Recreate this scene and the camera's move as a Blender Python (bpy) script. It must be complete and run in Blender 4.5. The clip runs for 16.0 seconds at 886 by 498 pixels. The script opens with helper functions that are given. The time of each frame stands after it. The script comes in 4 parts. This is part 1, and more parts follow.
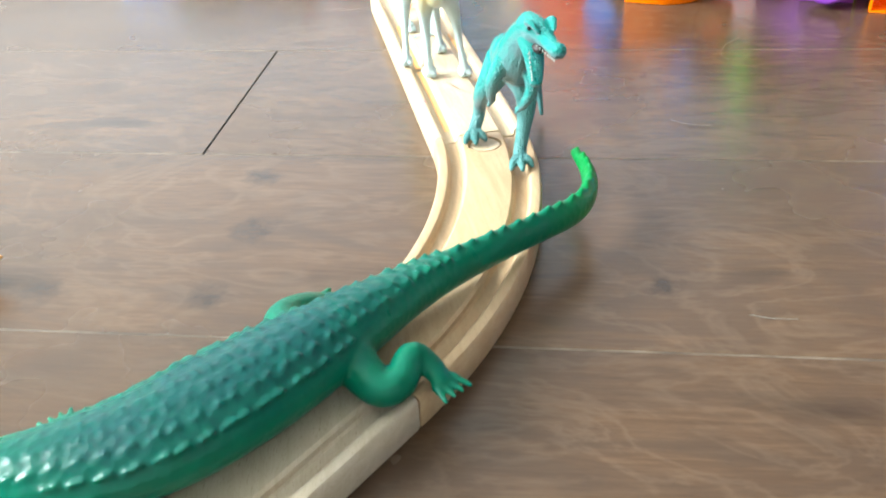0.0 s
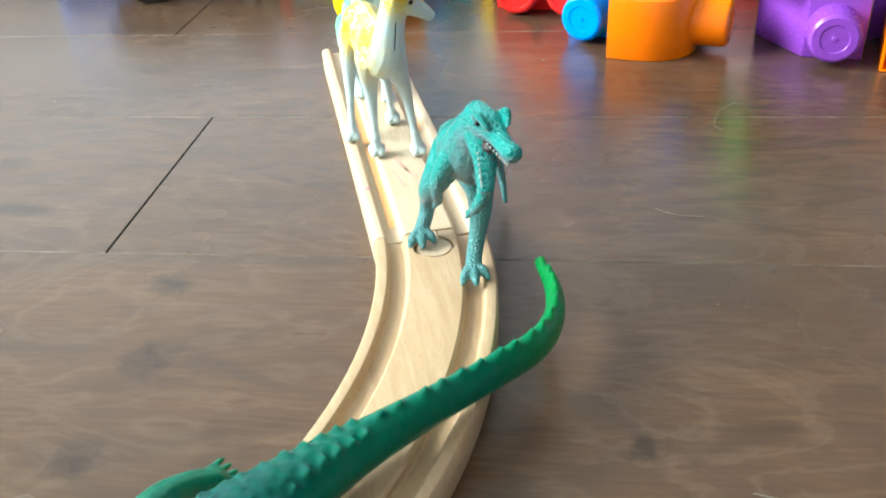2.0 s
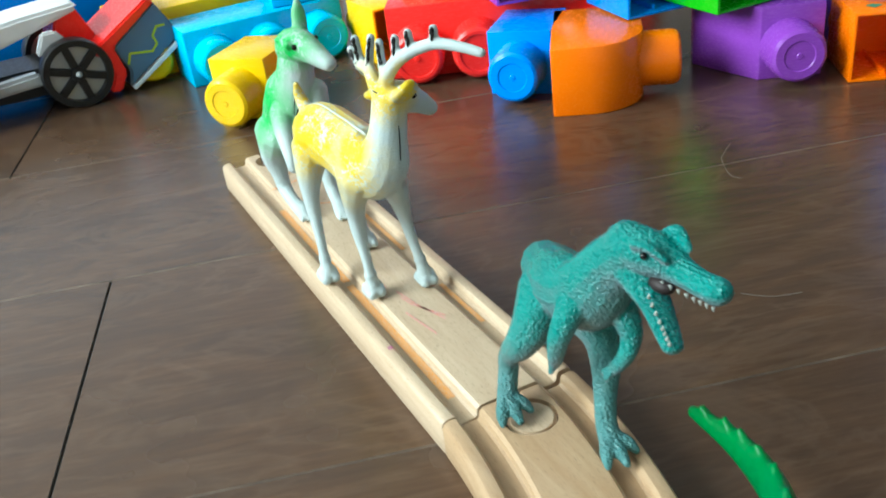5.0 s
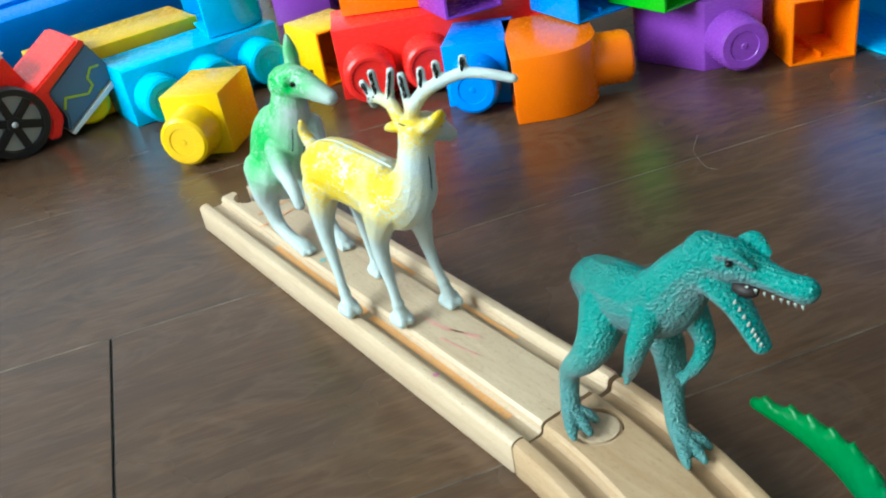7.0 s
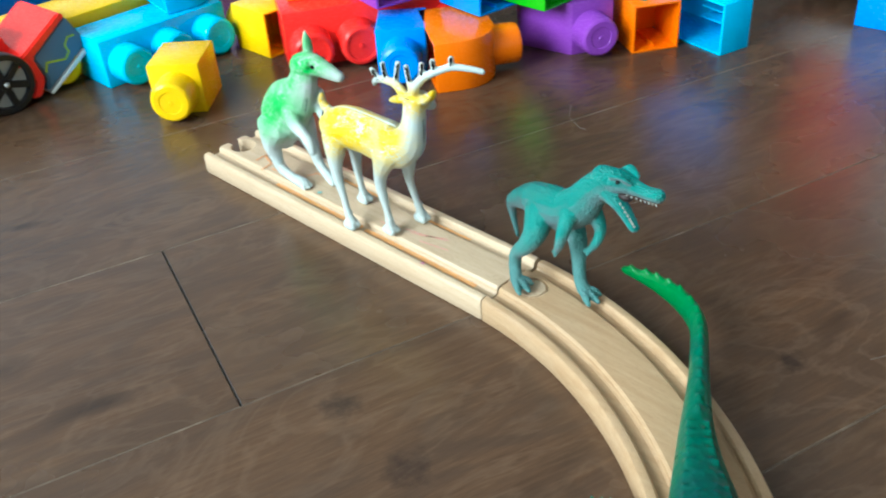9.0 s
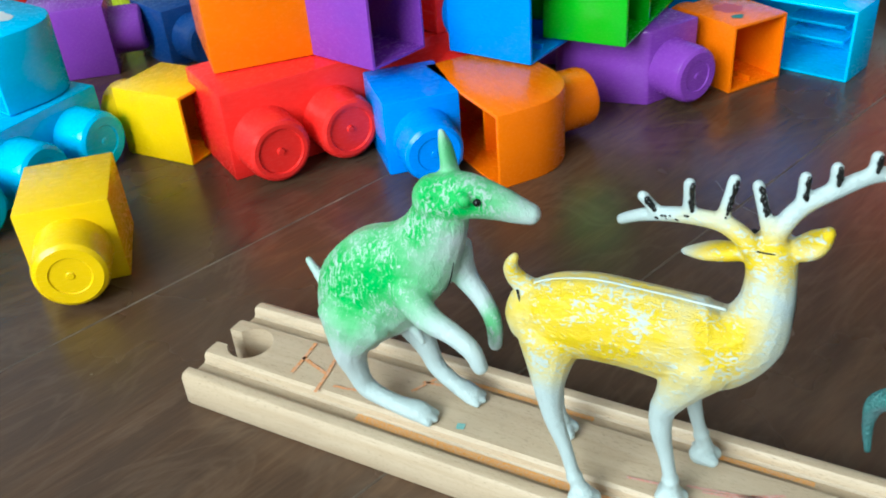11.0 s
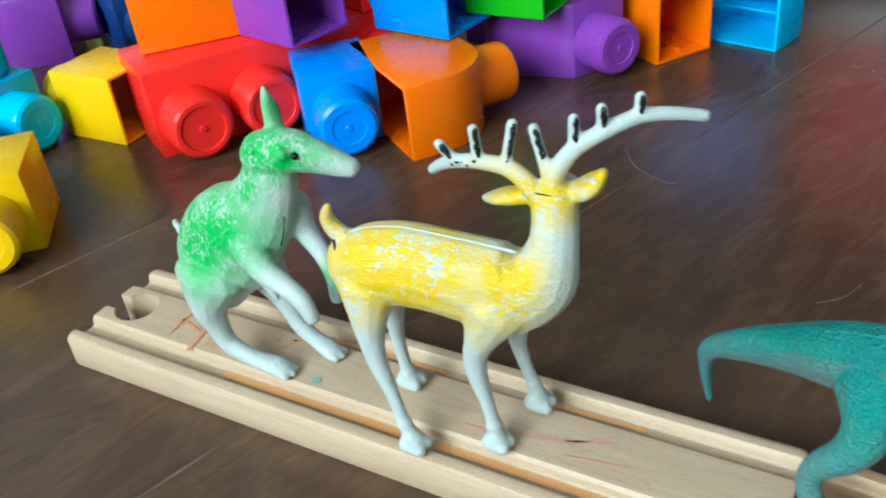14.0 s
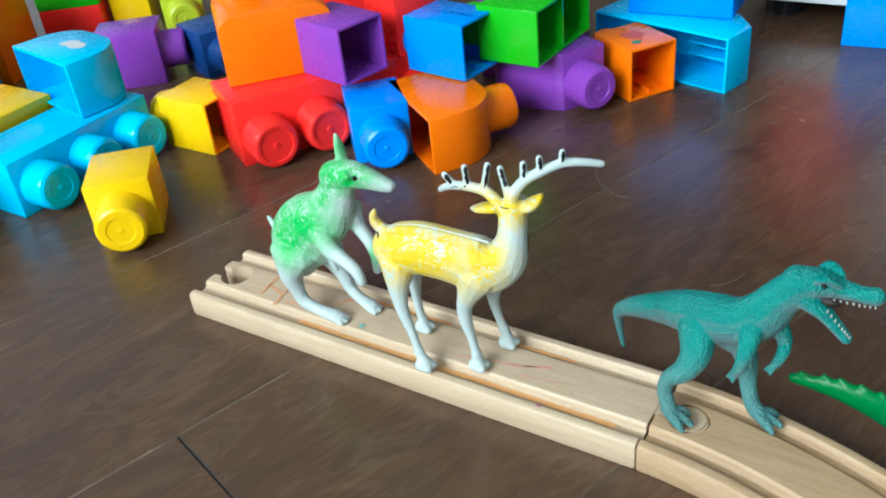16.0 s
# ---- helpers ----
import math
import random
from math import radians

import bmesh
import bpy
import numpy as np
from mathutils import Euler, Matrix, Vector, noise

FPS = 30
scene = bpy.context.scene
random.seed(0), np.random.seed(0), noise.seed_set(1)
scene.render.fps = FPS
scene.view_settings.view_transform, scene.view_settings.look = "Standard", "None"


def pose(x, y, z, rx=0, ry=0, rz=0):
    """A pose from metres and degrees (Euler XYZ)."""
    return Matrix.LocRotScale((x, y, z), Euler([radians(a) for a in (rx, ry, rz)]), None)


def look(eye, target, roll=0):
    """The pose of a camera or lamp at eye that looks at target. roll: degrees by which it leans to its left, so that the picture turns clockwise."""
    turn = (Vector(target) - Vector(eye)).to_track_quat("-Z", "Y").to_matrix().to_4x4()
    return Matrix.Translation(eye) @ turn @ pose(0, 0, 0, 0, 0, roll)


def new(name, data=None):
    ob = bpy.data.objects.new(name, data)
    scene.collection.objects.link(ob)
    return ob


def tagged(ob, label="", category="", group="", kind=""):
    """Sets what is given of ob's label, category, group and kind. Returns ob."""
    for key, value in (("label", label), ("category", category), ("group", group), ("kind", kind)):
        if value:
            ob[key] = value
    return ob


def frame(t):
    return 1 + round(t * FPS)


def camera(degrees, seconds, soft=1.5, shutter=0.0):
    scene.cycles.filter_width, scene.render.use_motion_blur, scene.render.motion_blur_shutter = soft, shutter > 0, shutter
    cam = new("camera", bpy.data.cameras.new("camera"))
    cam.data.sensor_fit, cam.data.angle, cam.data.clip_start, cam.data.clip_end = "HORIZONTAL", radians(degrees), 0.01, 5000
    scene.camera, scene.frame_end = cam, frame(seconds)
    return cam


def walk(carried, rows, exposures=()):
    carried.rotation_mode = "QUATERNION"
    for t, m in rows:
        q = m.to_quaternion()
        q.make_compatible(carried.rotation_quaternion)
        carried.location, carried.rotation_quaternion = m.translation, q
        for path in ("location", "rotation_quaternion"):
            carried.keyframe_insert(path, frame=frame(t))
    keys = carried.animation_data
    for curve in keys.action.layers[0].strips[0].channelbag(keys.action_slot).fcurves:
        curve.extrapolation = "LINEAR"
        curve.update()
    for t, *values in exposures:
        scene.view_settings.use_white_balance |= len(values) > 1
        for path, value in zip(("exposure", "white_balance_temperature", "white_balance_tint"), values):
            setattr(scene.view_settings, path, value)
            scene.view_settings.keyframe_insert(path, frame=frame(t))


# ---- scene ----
cam = camera(52.4, 16.0, soft=1.9, shutter=0.4)
PATH = [
    (0, (0.566, -0.057, 0.184), (-1.089, 0.222, -0.903), -3.0),
    (0.5, (0.549, -0.047, 0.188), (-1.108, 0.236, -0.894), -3.0),
    (1, (0.539, -0.034, 0.191), (-1.124, 0.248, -0.883), -2.9),
    (1.5, (0.522, -0.024, 0.187), (-1.146, 0.262, -0.879), -2.9),
    (2, (0.499, -0.024, 0.18), (-1.178, 0.271, -0.869), -3.0),
    (2.5, (0.477, -0.017, 0.173), (-1.195, 0.365, -0.855), -3.5),
    (3, (0.454, -0.019, 0.169), (-1.208, 0.433, -0.848), -4.4),
    (3.5, (0.439, -0.03, 0.167), (-1.217, 0.468, -0.839), -5.3),
    (4, (0.42, -0.042, 0.164), (-1.213, 0.535, -0.835), -6.4),
    (4.5, (0.404, -0.053, 0.166), (-1.216, 0.581, -0.82), -7.4),
    (5, (0.387, -0.069, 0.167), (-1.206, 0.642, -0.811), -7.7),
    (5.2, (0.379, -0.072, 0.168), (-1.201, 0.677, -0.805), -7.8),
    (7.3, (0.366, -0.117, 0.183), (-1.104, 0.792, -0.823), -10.1),
    (7.5, (0.367, -0.132, 0.186), (-1.097, 0.788, -0.82), -9.7),
    (8, (0.382, -0.17, 0.203), (-1.036, 0.812, -0.809), -7.7),
    (8.5, (0.415, -0.203, 0.238), (-0.897, 0.872, -0.82), -4.8),
    (9, (0.431, -0.221, 0.249), (-0.776, 0.91, -0.875), -4.6),
    (9.5, (0.339, -0.218, 0.228), (-0.748, 1.046, -0.876), -4.4),
    (10, (0.232, -0.188, 0.209), (-0.672, 1.25, -0.847), -4.4),
    (10.2, (0.208, -0.176, 0.204), (-0.63, 1.288, -0.87), -4.1),
    (12.3, (0.172, -0.122, 0.173), (-0.732, 1.296, -0.909), -6.7),
    (12.5, (0.179, -0.123, 0.174), (-0.73, 1.291, -0.91), -6.7),
    (13, (0.2, -0.123, 0.175), (-0.712, 1.29, -0.908), -6.9),
    (13.5, (0.212, -0.126, 0.175), (-0.705, 1.282, -0.91), -7.0),
    (14, (0.23, -0.128, 0.177), (-0.691, 1.279, -0.906), -7.1),
    (14.5, (0.251, -0.135, 0.184), (-0.679, 1.266, -0.9), -7.1),
    (15, (0.27, -0.156, 0.202), (-0.687, 1.227, -0.881), -7.0),
    (15.5, (0.286, -0.184, 0.225), (-0.69, 1.187, -0.856), -7.2),
    (16, (0.296, -0.211, 0.241), (-0.681, 1.159, -0.842), -6.7),
]
# seconds, stops, white balance: the picture darkens and turns a little greener on the way
EXPOSURES = [(0, 1.40, 6440, 2), (1.5, 1.12, 6340, 0), (3.5, 0.52, 6240, -2), (5, 0.18, 6200, -1), (7.5, 0.08, 6080, -3), (9, 0.20, 6120, 0), (10, -0.16, 6060, -1), (12.5, -0.24, 6080, -1), (14, -0.28, 6080, 0), (16, -0.12, 6060, 2)]
walk(cam, [(t, look(eye, target, roll)) for t, eye, target, roll in PATH], EXPOSURES)

# ---- world, light ----
world = bpy.data.worlds.new("world")
scene.world = world
world.use_nodes = True
wn = world.node_tree
sky = wn.nodes.new("ShaderNodeTexSky")
sky.sky_type = "NISHITA"
sky.sun_disc = False
sky.sun_elevation, sky.sun_rotation = radians(40), radians(250)
wn.links.new(sky.outputs[0], wn.nodes["Background"].inputs[0])
wn.nodes["Background"].inputs[1].default_value = 0.07


def area_lamp(name, place, target, w, h, power, color):
    data = bpy.data.lights.new(name, "AREA")
    data.shape, data.size, data.size_y, data.energy, data.color = "RECTANGLE", w, h, power, color
    ob = new(name, data)
    ob.matrix_world = look(place, target)
    return ob


ROOM_X0, ROOM_X1, ROOM_Y0, ROOM_Y1, ROOM_H = -2.2, 2.4, -2.2, 2.4, 2.4
WEST_WINDOW = (-1.2, 1.6, 0.12, 1.7)     # y0, y1, z0, z1 in the wall at ROOM_X0
SOUTH_WINDOW = (-1.2, 0.6, 0.7, 2.0)    # x0, x1, z0, z1 in the wall at ROOM_Y0
area_lamp("west_window_light", (ROOM_X0 + 0.02, 0.2, 0.91), (0, 0.2, 0.9), 2.7, 1.5, 4.5, (0.97, 0.985, 1.0))
area_lamp("south_window_light", (-0.3, ROOM_Y0 + 0.02, 1.35), (-0.2, 0, 0.8), 1.75, 1.25, 136, (0.90, 0.97, 1.0))

# ---- materials ----


class Nodes:
    """Short hand for building a node material."""

    def __init__(self, name):
        self.m = bpy.data.materials.new(name)
        self.m.use_nodes = True
        self.t = self.m.node_tree
        self.b = self.t.nodes["Principled BSDF"]

    def node(self, kind, **inputs):
        n = self.t.nodes.new(kind)
        for k, v in inputs.items():
            self.put(n, k.replace("_", " "), v)
        return n

    def put(self, n, key, v):
        s = n.inputs[key]
        if isinstance(v, bpy.types.NodeSocket):
            self.t.links.new(v, s)
        else:
            s.default_value = v

    def coord(self, which="Object", scale=(1, 1, 1), turn=0.0):
        c = self.node("ShaderNodeTexCoord")
        m = self.node("ShaderNodeMapping")
        self.t.links.new(c.outputs[which], m.inputs[0])
        m.inputs["Scale"].default_value = scale
        m.inputs["Rotation"].default_value = (0, 0, turn)
        return m.outputs[0]

    def noise(self, vector, scale, detail=4.0, rough=0.55, distortion=0.0):
        n = self.node("ShaderNodeTexNoise", Scale=scale, Detail=detail, Roughness=rough, Distortion=distortion)
        self.t.links.new(vector, n.inputs["Vector"])
        return n.outputs[0]

    def ramp(self, fac, stops):
        n = self.node("ShaderNodeValToRGB")
        self.t.links.new(fac, n.inputs[0])
        e = n.color_ramp.elements
        while len(e) < len(stops):
            e.new(0.5)
        for el, (p, c) in zip(e, stops):
            el.position, el.color = p, (*c, 1) if len(c) == 3 else c
        return n.outputs[0]

    def gray(self, fac, lo, hi, a=0.0, b=1.0):
        n = self.node("ShaderNodeMapRange")
        self.t.links.new(fac, n.inputs[0])
        for i, v in zip((1, 2, 3, 4), (lo, hi, a, b)):
            n.inputs[i].default_value = v
        return n.outputs[0]

    def mix(self, fac, a, b, mode="MIX"):
        n = self.node("ShaderNodeMix")
        n.data_type, n.blend_type = "RGBA", mode
        for i, v in ((0, fac), (6, a), (7, b)):
            if isinstance(v, bpy.types.NodeSocket):
                self.t.links.new(v, n.inputs[i])
            else:
                n.inputs[i].default_value = v if i == 0 else (*v, 1)
        return n.outputs[2]

    def math(self, op, a, b=0.0):
        n = self.node("ShaderNodeMath")
        n.operation = op
        for i, v in ((0, a), (1, b)):
            if isinstance(v, bpy.types.NodeSocket):
                self.t.links.new(v, n.inputs[i])
            else:
                n.inputs[i].default_value = v
        return n.outputs[0]

    def bump(self, height, strength, distance):
        n = self.node("ShaderNodeBump", Strength=strength, Distance=distance)
        self.t.links.new(height, n.inputs["Height"])
        self.t.links.new(n.outputs[0], self.b.inputs["Normal"])

    def done(self, color, rough=0.5, **more):
        c = self.b.inputs["Base Color"]
        if isinstance(color, bpy.types.NodeSocket):
            self.t.links.new(color, c)
        else:
            c.default_value = (*color, 1)
        self.put(self.b, "Roughness", rough)
        for k, v in more.items():
            self.put(self.b, k.replace("_", " "), v)
        return self.m


def plastic(name, color, rough=0.24, sss=0.0):
    n = Nodes(name)
    v = n.coord()
    big = n.noise(v, 40, 3)
    fine = n.noise(v, 900, 4)
    c = n.mix(n.gray(big, 0.3, 0.7), [x * 0.93 for x in color], [min(1, x * 1.05) for x in color])
    scratch = n.noise(n.coord(scale=(1, 6, 2)), 260, 5, 0.7)
    r = n.gray(scratch, 0.4, 0.75, rough - 0.06, rough + 0.16)
    n.bump(n.math("ADD", fine, n.math("MULTIPLY", big, 2.0)), 0.12, 0.0003)
    extra = {"Subsurface_Weight": sss, "Subsurface_Radius": (0.006, 0.005, 0.004)} if sss else {}
    return n.done(c, r, Specular_IOR_Level=0.36, **extra)


YELLOW = plastic("yellow_plastic", (0.93, 0.58, 0.0))
RED = plastic("red_plastic", (0.96, 0.026, 0.022))
BLUE = plastic("blue_plastic", (0.0, 0.26, 0.98))
NAVY = plastic("navy_plastic", (0.01, 0.06, 0.24))
CYAN = plastic("cyan_plastic", (0.0, 0.54, 0.97))
ORANGE = plastic("orange_plastic", (1.0, 0.185, 0.0))
PURPLE = plastic("purple_plastic", (0.25, 0.055, 0.46))
GREEN = plastic("green_plastic", (0.03, 0.48, 0.01))
LIME = plastic("lime_plastic", (0.45, 0.55, 0.03))
BLACK = plastic("black_plastic", (0.012, 0.012, 0.014), 0.35)
SILVER = plastic("silver_plastic", (0.42, 0.44, 0.46), 0.3)
WHITEP = plastic("white_plastic", (0.75, 0.77, 0.78), 0.35)
GREYBLUE = plastic("slate_blue_plastic", (0.08, 0.16, 0.25), 0.4)
TEAL = plastic("teal_plastic", (0.05, 0.5, 0.42), 0.4)


def floor_wood():
    n = Nodes("dark_stained_wood")
    turn = -math.atan2(0.954, 0.30)
    info = n.node("ShaderNodeObjectInfo")
    shift = n.node("ShaderNodeVectorMath")
    shift.operation = "ADD"
    rnd = n.node("ShaderNodeCombineXYZ")
    n.t.links.new(n.math("MULTIPLY", info.outputs["Random"], 37.0), rnd.inputs[0])
    n.t.links.new(n.math("MULTIPLY", info.outputs["Random"], 11.0), rnd.inputs[1])
    n.t.links.new(n.coord("Object"), shift.inputs[0])
    n.t.links.new(rnd.outputs[0], shift.inputs[1])

    def stretch(sx, sy):
        m = n.node("ShaderNodeMapping")
        n.t.links.new(shift.outputs[0], m.inputs[0])
        m.inputs["Scale"].default_value = (sx, sy, 1)
        return m.outputs[0]
    grain = n.noise(stretch(8, 90), 6, 6, 0.65, 0.4)
    pores = n.noise(stretch(25, 420), 8, 4, 0.7)
    figure = n.noise(stretch(5, 16), 2.2, 5, 0.6, 1.6)
    blotch = n.noise(stretch(6, 9), 1.7, 3, 0.5)
    knots = n.gray(n.noise(stretch(9, 16), 1.5, 2, 0.4, 0.6), 0.66, 0.80)
    c = n.ramp(grain, [(0.25, (0.078, 0.039, 0.020)), (0.55, (0.112, 0.060, 0.032)), (0.8, (0.155, 0.090, 0.050))])
    swirl = n.noise(stretch(5, 11), 2.0, 4, 0.55, 2.2)
    c = n.mix(n.math("MULTIPLY", n.gray(figure, 0.42, 0.62), 0.6), c, (0.066, 0.039, 0.026))
    line = n.math("ABSOLUTE", n.math("SUBTRACT", swirl, 0.5))
    c = n.mix(n.math("MULTIPLY", n.gray(line, 0.05, 0.0), 0.28), c, (0.17, 0.108, 0.068))
    c = n.mix(n.gray(blotch, 0.3, 0.7), n.mix(0.35, c, (0.05, 0.03, 0.022)), c)
    c = n.mix(n.math("MULTIPLY", n.gray(pores, 0.55, 0.75), 0.45), c, (0.035, 0.019, 0.013))
    c = n.mix(n.math("MULTIPLY", knots, 0.8), c, (0.02, 0.011, 0.008))
    # a few dark knots
    geo = n.node("ShaderNodeNewGeometry")
    wob = n.noise(geo.outputs["Position"], 130, 4, 0.6)
    for kx, ky, kr in ((0.252, -0.080, 0.011), (0.209, -0.074, 0.010), (0.295, -0.097, 0.009), (0.276, -0.157, 0.012), (0.330, 0.060, 0.007)):
        sub = n.node("ShaderNodeVectorMath")
        sub.operation = "SUBTRACT"
        n.t.links.new(geo.outputs["Position"], sub.inputs[0])
        sub.inputs[1].default_value = (kx, ky, 0)
        ln = n.node("ShaderNodeVectorMath")
        ln.operation = "LENGTH"
        n.t.links.new(sub.outputs[0], ln.inputs[0])
        near = n.gray(n.math("ADD", ln.outputs["Value"], n.math("MULTIPLY", n.math("SUBTRACT", wob, 0.5), 0.022)), kr, kr * 0.1)
        c = n.mix(n.math("MULTIPLY", near, 0.75), c, (0.026, 0.015, 0.012))
    tone = n.gray(info.outputs["Random"], 0, 1, 0.86, 1.0)
    c = n.mix(1.0, c, n.ramp(tone, [(0, (0, 0, 0)), (1, (1, 1, 1))]), "MULTIPLY")
    smear = n.noise(n.coord("Object", (3, 3, 3)), 3, 4, 0.6)
    r = n.gray(smear, 0.3, 0.75, 0.19, 0.32)
    n.bump(n.math("ADD", grain, n.math("MULTIPLY", pores, 0.6)), 0.12, 0.0006)
    return n.done(c, r)


FLOOR_WOOD = floor_wood()


# pale broken colour on the plank bevels, painting the light they catch
def seam_glint():
    n = Nodes("seam_edge_glint")
    k = n.noise(n.coord("Object", (14, 60, 60)), 4, 4, 0.7)
    return n.done(n.ramp(k, [(0.34, (0.07, 0.046, 0.032)), (0.54, (0.14, 0.10, 0.07)), (0.8, (0.28, 0.215, 0.16))]), 0.6)


SEAM_EDGE = seam_glint()
SEAM_DARK = plastic("dark_joint_filler", (0.026, 0.023, 0.022), 0.6)


def beech(name, light, dark):
    n = Nodes(name)
    v = n.coord("Object", (1, 1, 1))
    fleck = n.noise(n.coord("Object", (90, 700, 700)), 6, 3, 0.6)
    rings = n.noise(n.coord("Object", (14, 160, 160)), 2, 5, 0.6, 0.7)
    wear = n.noise(v, 35, 5, 0.6)
    c = n.mix(n.gray(rings, 0.3, 0.7), light, dark)
    c = n.mix(n.math("MULTIPLY", n.gray(fleck, 0.58, 0.72), 0.75), c, (0.22, 0.125, 0.068))
    c = n.mix(n.math("MULTIPLY", n.gray(wear, 0.5, 0.75), 0.35), c, (0.42, 0.31, 0.21))
    n.bump(n.math("ADD", fleck, rings), 0.18, 0.0003)
    return n.done(c, n.gray(wear, 0.3, 0.7, 0.42, 0.6))


BEECH = beech("pale_beech", (0.60, 0.465, 0.325), (0.51, 0.37, 0.24))
BEECH_WARM = beech("warm_beech", (0.50, 0.345, 0.205), (0.41, 0.26, 0.14))
BEECH_GREY = beech("worn_beech", (0.55, 0.46, 0.36), (0.46, 0.37, 0.265))


def crayon(name, color):
    n = Nodes(name)
    k = n.noise(n.coord("Object"), 1600, 3, 0.7)
    return n.done(n.mix(n.gray(k, 0.35, 0.65), color, [0.5 * x + 0.3 for x in color]), 0.6)


CRAYON_ORANGE = crayon("orange_crayon", (0.75, 0.26, 0.03))
CRAYON_YELLOW = crayon("ochre_crayon", (0.85, 0.34, 0.015))
CRAYON_RED = crayon("pink_crayon", (0.72, 0.28, 0.20))
CRAYON_TEAL = crayon("teal_crayon", (0.06, 0.40, 0.36))
CRAYON_PINK = crayon("magenta_crayon", (0.45, 0.02, 0.15))


def painted_toy(name, base, paint, blobs, soft=0.3, amount=1.0, wear=0.88, stroke=(1, 1, 2.4), rubbed=0.3, spread=0.14, scale=620):
    """White figure with a rubbed coat of colour: paint inside ellipsoids (centre, size), worn through by fine streaks."""
    n = Nodes(name)
    tc = n.node("ShaderNodeTexCoord")
    wob = n.noise(n.coord("Object"), 110, 3, 0.6)
    inside = None
    for centre, size in blobs:
        sub = n.node("ShaderNodeVectorMath")
        sub.operation = "SUBTRACT"
        n.t.links.new(tc.outputs["Object"], sub.inputs[0])
        sub.inputs[1].default_value = centre
        div = n.node("ShaderNodeVectorMath")
        div.operation = "DIVIDE"
        n.t.links.new(sub.outputs[0], div.inputs[0])
        div.inputs[1].default_value = size
        ln = n.node("ShaderNodeVectorMath")
        ln.operation = "LENGTH"
        n.t.links.new(div.outputs[0], ln.inputs[0])
        far = n.math("ADD", ln.outputs["Value"], n.math("MULTIPLY", n.math("SUBTRACT", wob, 0.5), 0.9))
        one = n.gray(far, 1.0 + soft, 1.0 - soft)
        inside = one if inside is None else n.math("MAXIMUM", inside, one)
    fur = n.noise(n.coord("Object", stroke, 0.5), scale, 4, 0.62, 1.1)
    patch = n.noise(n.coord("Object"), 90, 4, 0.6)
    worn = n.gray(n.math("ADD", fur, n.math("MULTIPLY", patch, 0.7)), wear, wear + spread, 1.0, rubbed)
    fac = n.math("MULTIPLY", n.math("MULTIPLY", inside, worn), amount)
    c = n.mix(fac, base, paint)
    n.bump(n.math("ADD", fur, n.math("MULTIPLY", patch, 0.3)), 0.55, 0.0011)
    return n.done(c, 0.40, Subsurface_Weight=0.12, Subsurface_Radius=(0.003, 0.003, 0.003), Subsurface_Scale=0.5)


def dino_skin():
    n = Nodes("teal_dinosaur_rubber")
    v = n.coord()
    sep = n.node("ShaderNodeSeparateXYZ")
    g = n.node("ShaderNodeNewGeometry")
    n.t.links.new(g.outputs["Normal"], sep.inputs[0])
    belly = n.noise(v, 60, 3)
    down = n.gray(n.math("ADD", sep.outputs[2], n.math("MULTIPLY", belly, 0.8)), -0.15, 0.60, 1.0, 0.0)
    scales = n.node("ShaderNodeTexVoronoi", Scale=1250.0)
    n.t.links.new(v, scales.inputs["Vector"])
    folds = n.noise(n.coord("Object", (2.6, 1, 0.5)), 150, 3)
    grit = n.noise(v, 1500, 3)
    place = n.node("ShaderNodeSeparateXYZ")
    tc = n.node("ShaderNodeTexCoord")
    n.t.links.new(tc.outputs["Object"], place.inputs[0])
    shin = n.gray(n.math("ADD", place.outputs[2], n.math("MULTIPLY", belly, 0.012)), 0.040, 0.022)
    c = n.mix(n.gray(belly, 0.3, 0.7), (0.004, 0.20, 0.18), (0.008, 0.28, 0.25))
    grey = n.math("MAXIMUM", n.math("MULTIPLY", down, 0.8), n.math("MULTIPLY", shin, 0.40))
    c = n.mix(grey, c, (0.20, 0.26, 0.29))
    hgt = n.math("ADD", n.math("ADD", scales.outputs["Distance"], n.math("MULTIPLY", grit, 1.5)), n.math("MULTIPLY", folds, 1.8))
    n.bump(hgt, 0.8, 0.0007)
    return n.done(c, 0.25)


def croc_skin():
    n = Nodes("translucent_green_crocodile_rubber")
    v = n.coord()
    top = n.noise(v, 50, 3)
    sc = n.node("ShaderNodeTexVoronoi", Scale=320.0)
    n.t.links.new(v, sc.inputs["Vector"])
    sep = n.node("ShaderNodeSeparateXYZ")
    tc = n.node("ShaderNodeTexCoord")
    n.t.links.new(tc.outputs["Object"], sep.inputs[0])
    back = n.gray(n.math("ADD", sep.outputs[2], n.math("MULTIPLY", top, 0.008)), 0.029, 0.038)
    c = n.mix(back, (0.0005, 0.125, 0.072), (0.0006, 0.060, 0.056))
    tip = n.gray(sep.outputs[1], 0.040, 0.070)
    c = n.mix(tip, c, (0.002, 0.17, 0.035))
    ridge = n.gray(n.noise(n.coord("Object"), 420, 2), 0.45, 0.75)
    c = n.mix(n.math("MULTIPLY", n.math("MULTIPLY", back, ridge), 0.6), c, (0.002, 0.030, 0.040))
    n.bump(sc.outputs["Distance"], 0.35, 0.0007)
    return n.done(c, n.gray(top, 0.3, 0.7, 0.26, 0.40), Specular_IOR_Level=0.26, Subsurface_Weight=0.3, Subsurface_Radius=(0.0004, 0.006, 0.0028), Subsurface_Scale=1.0)


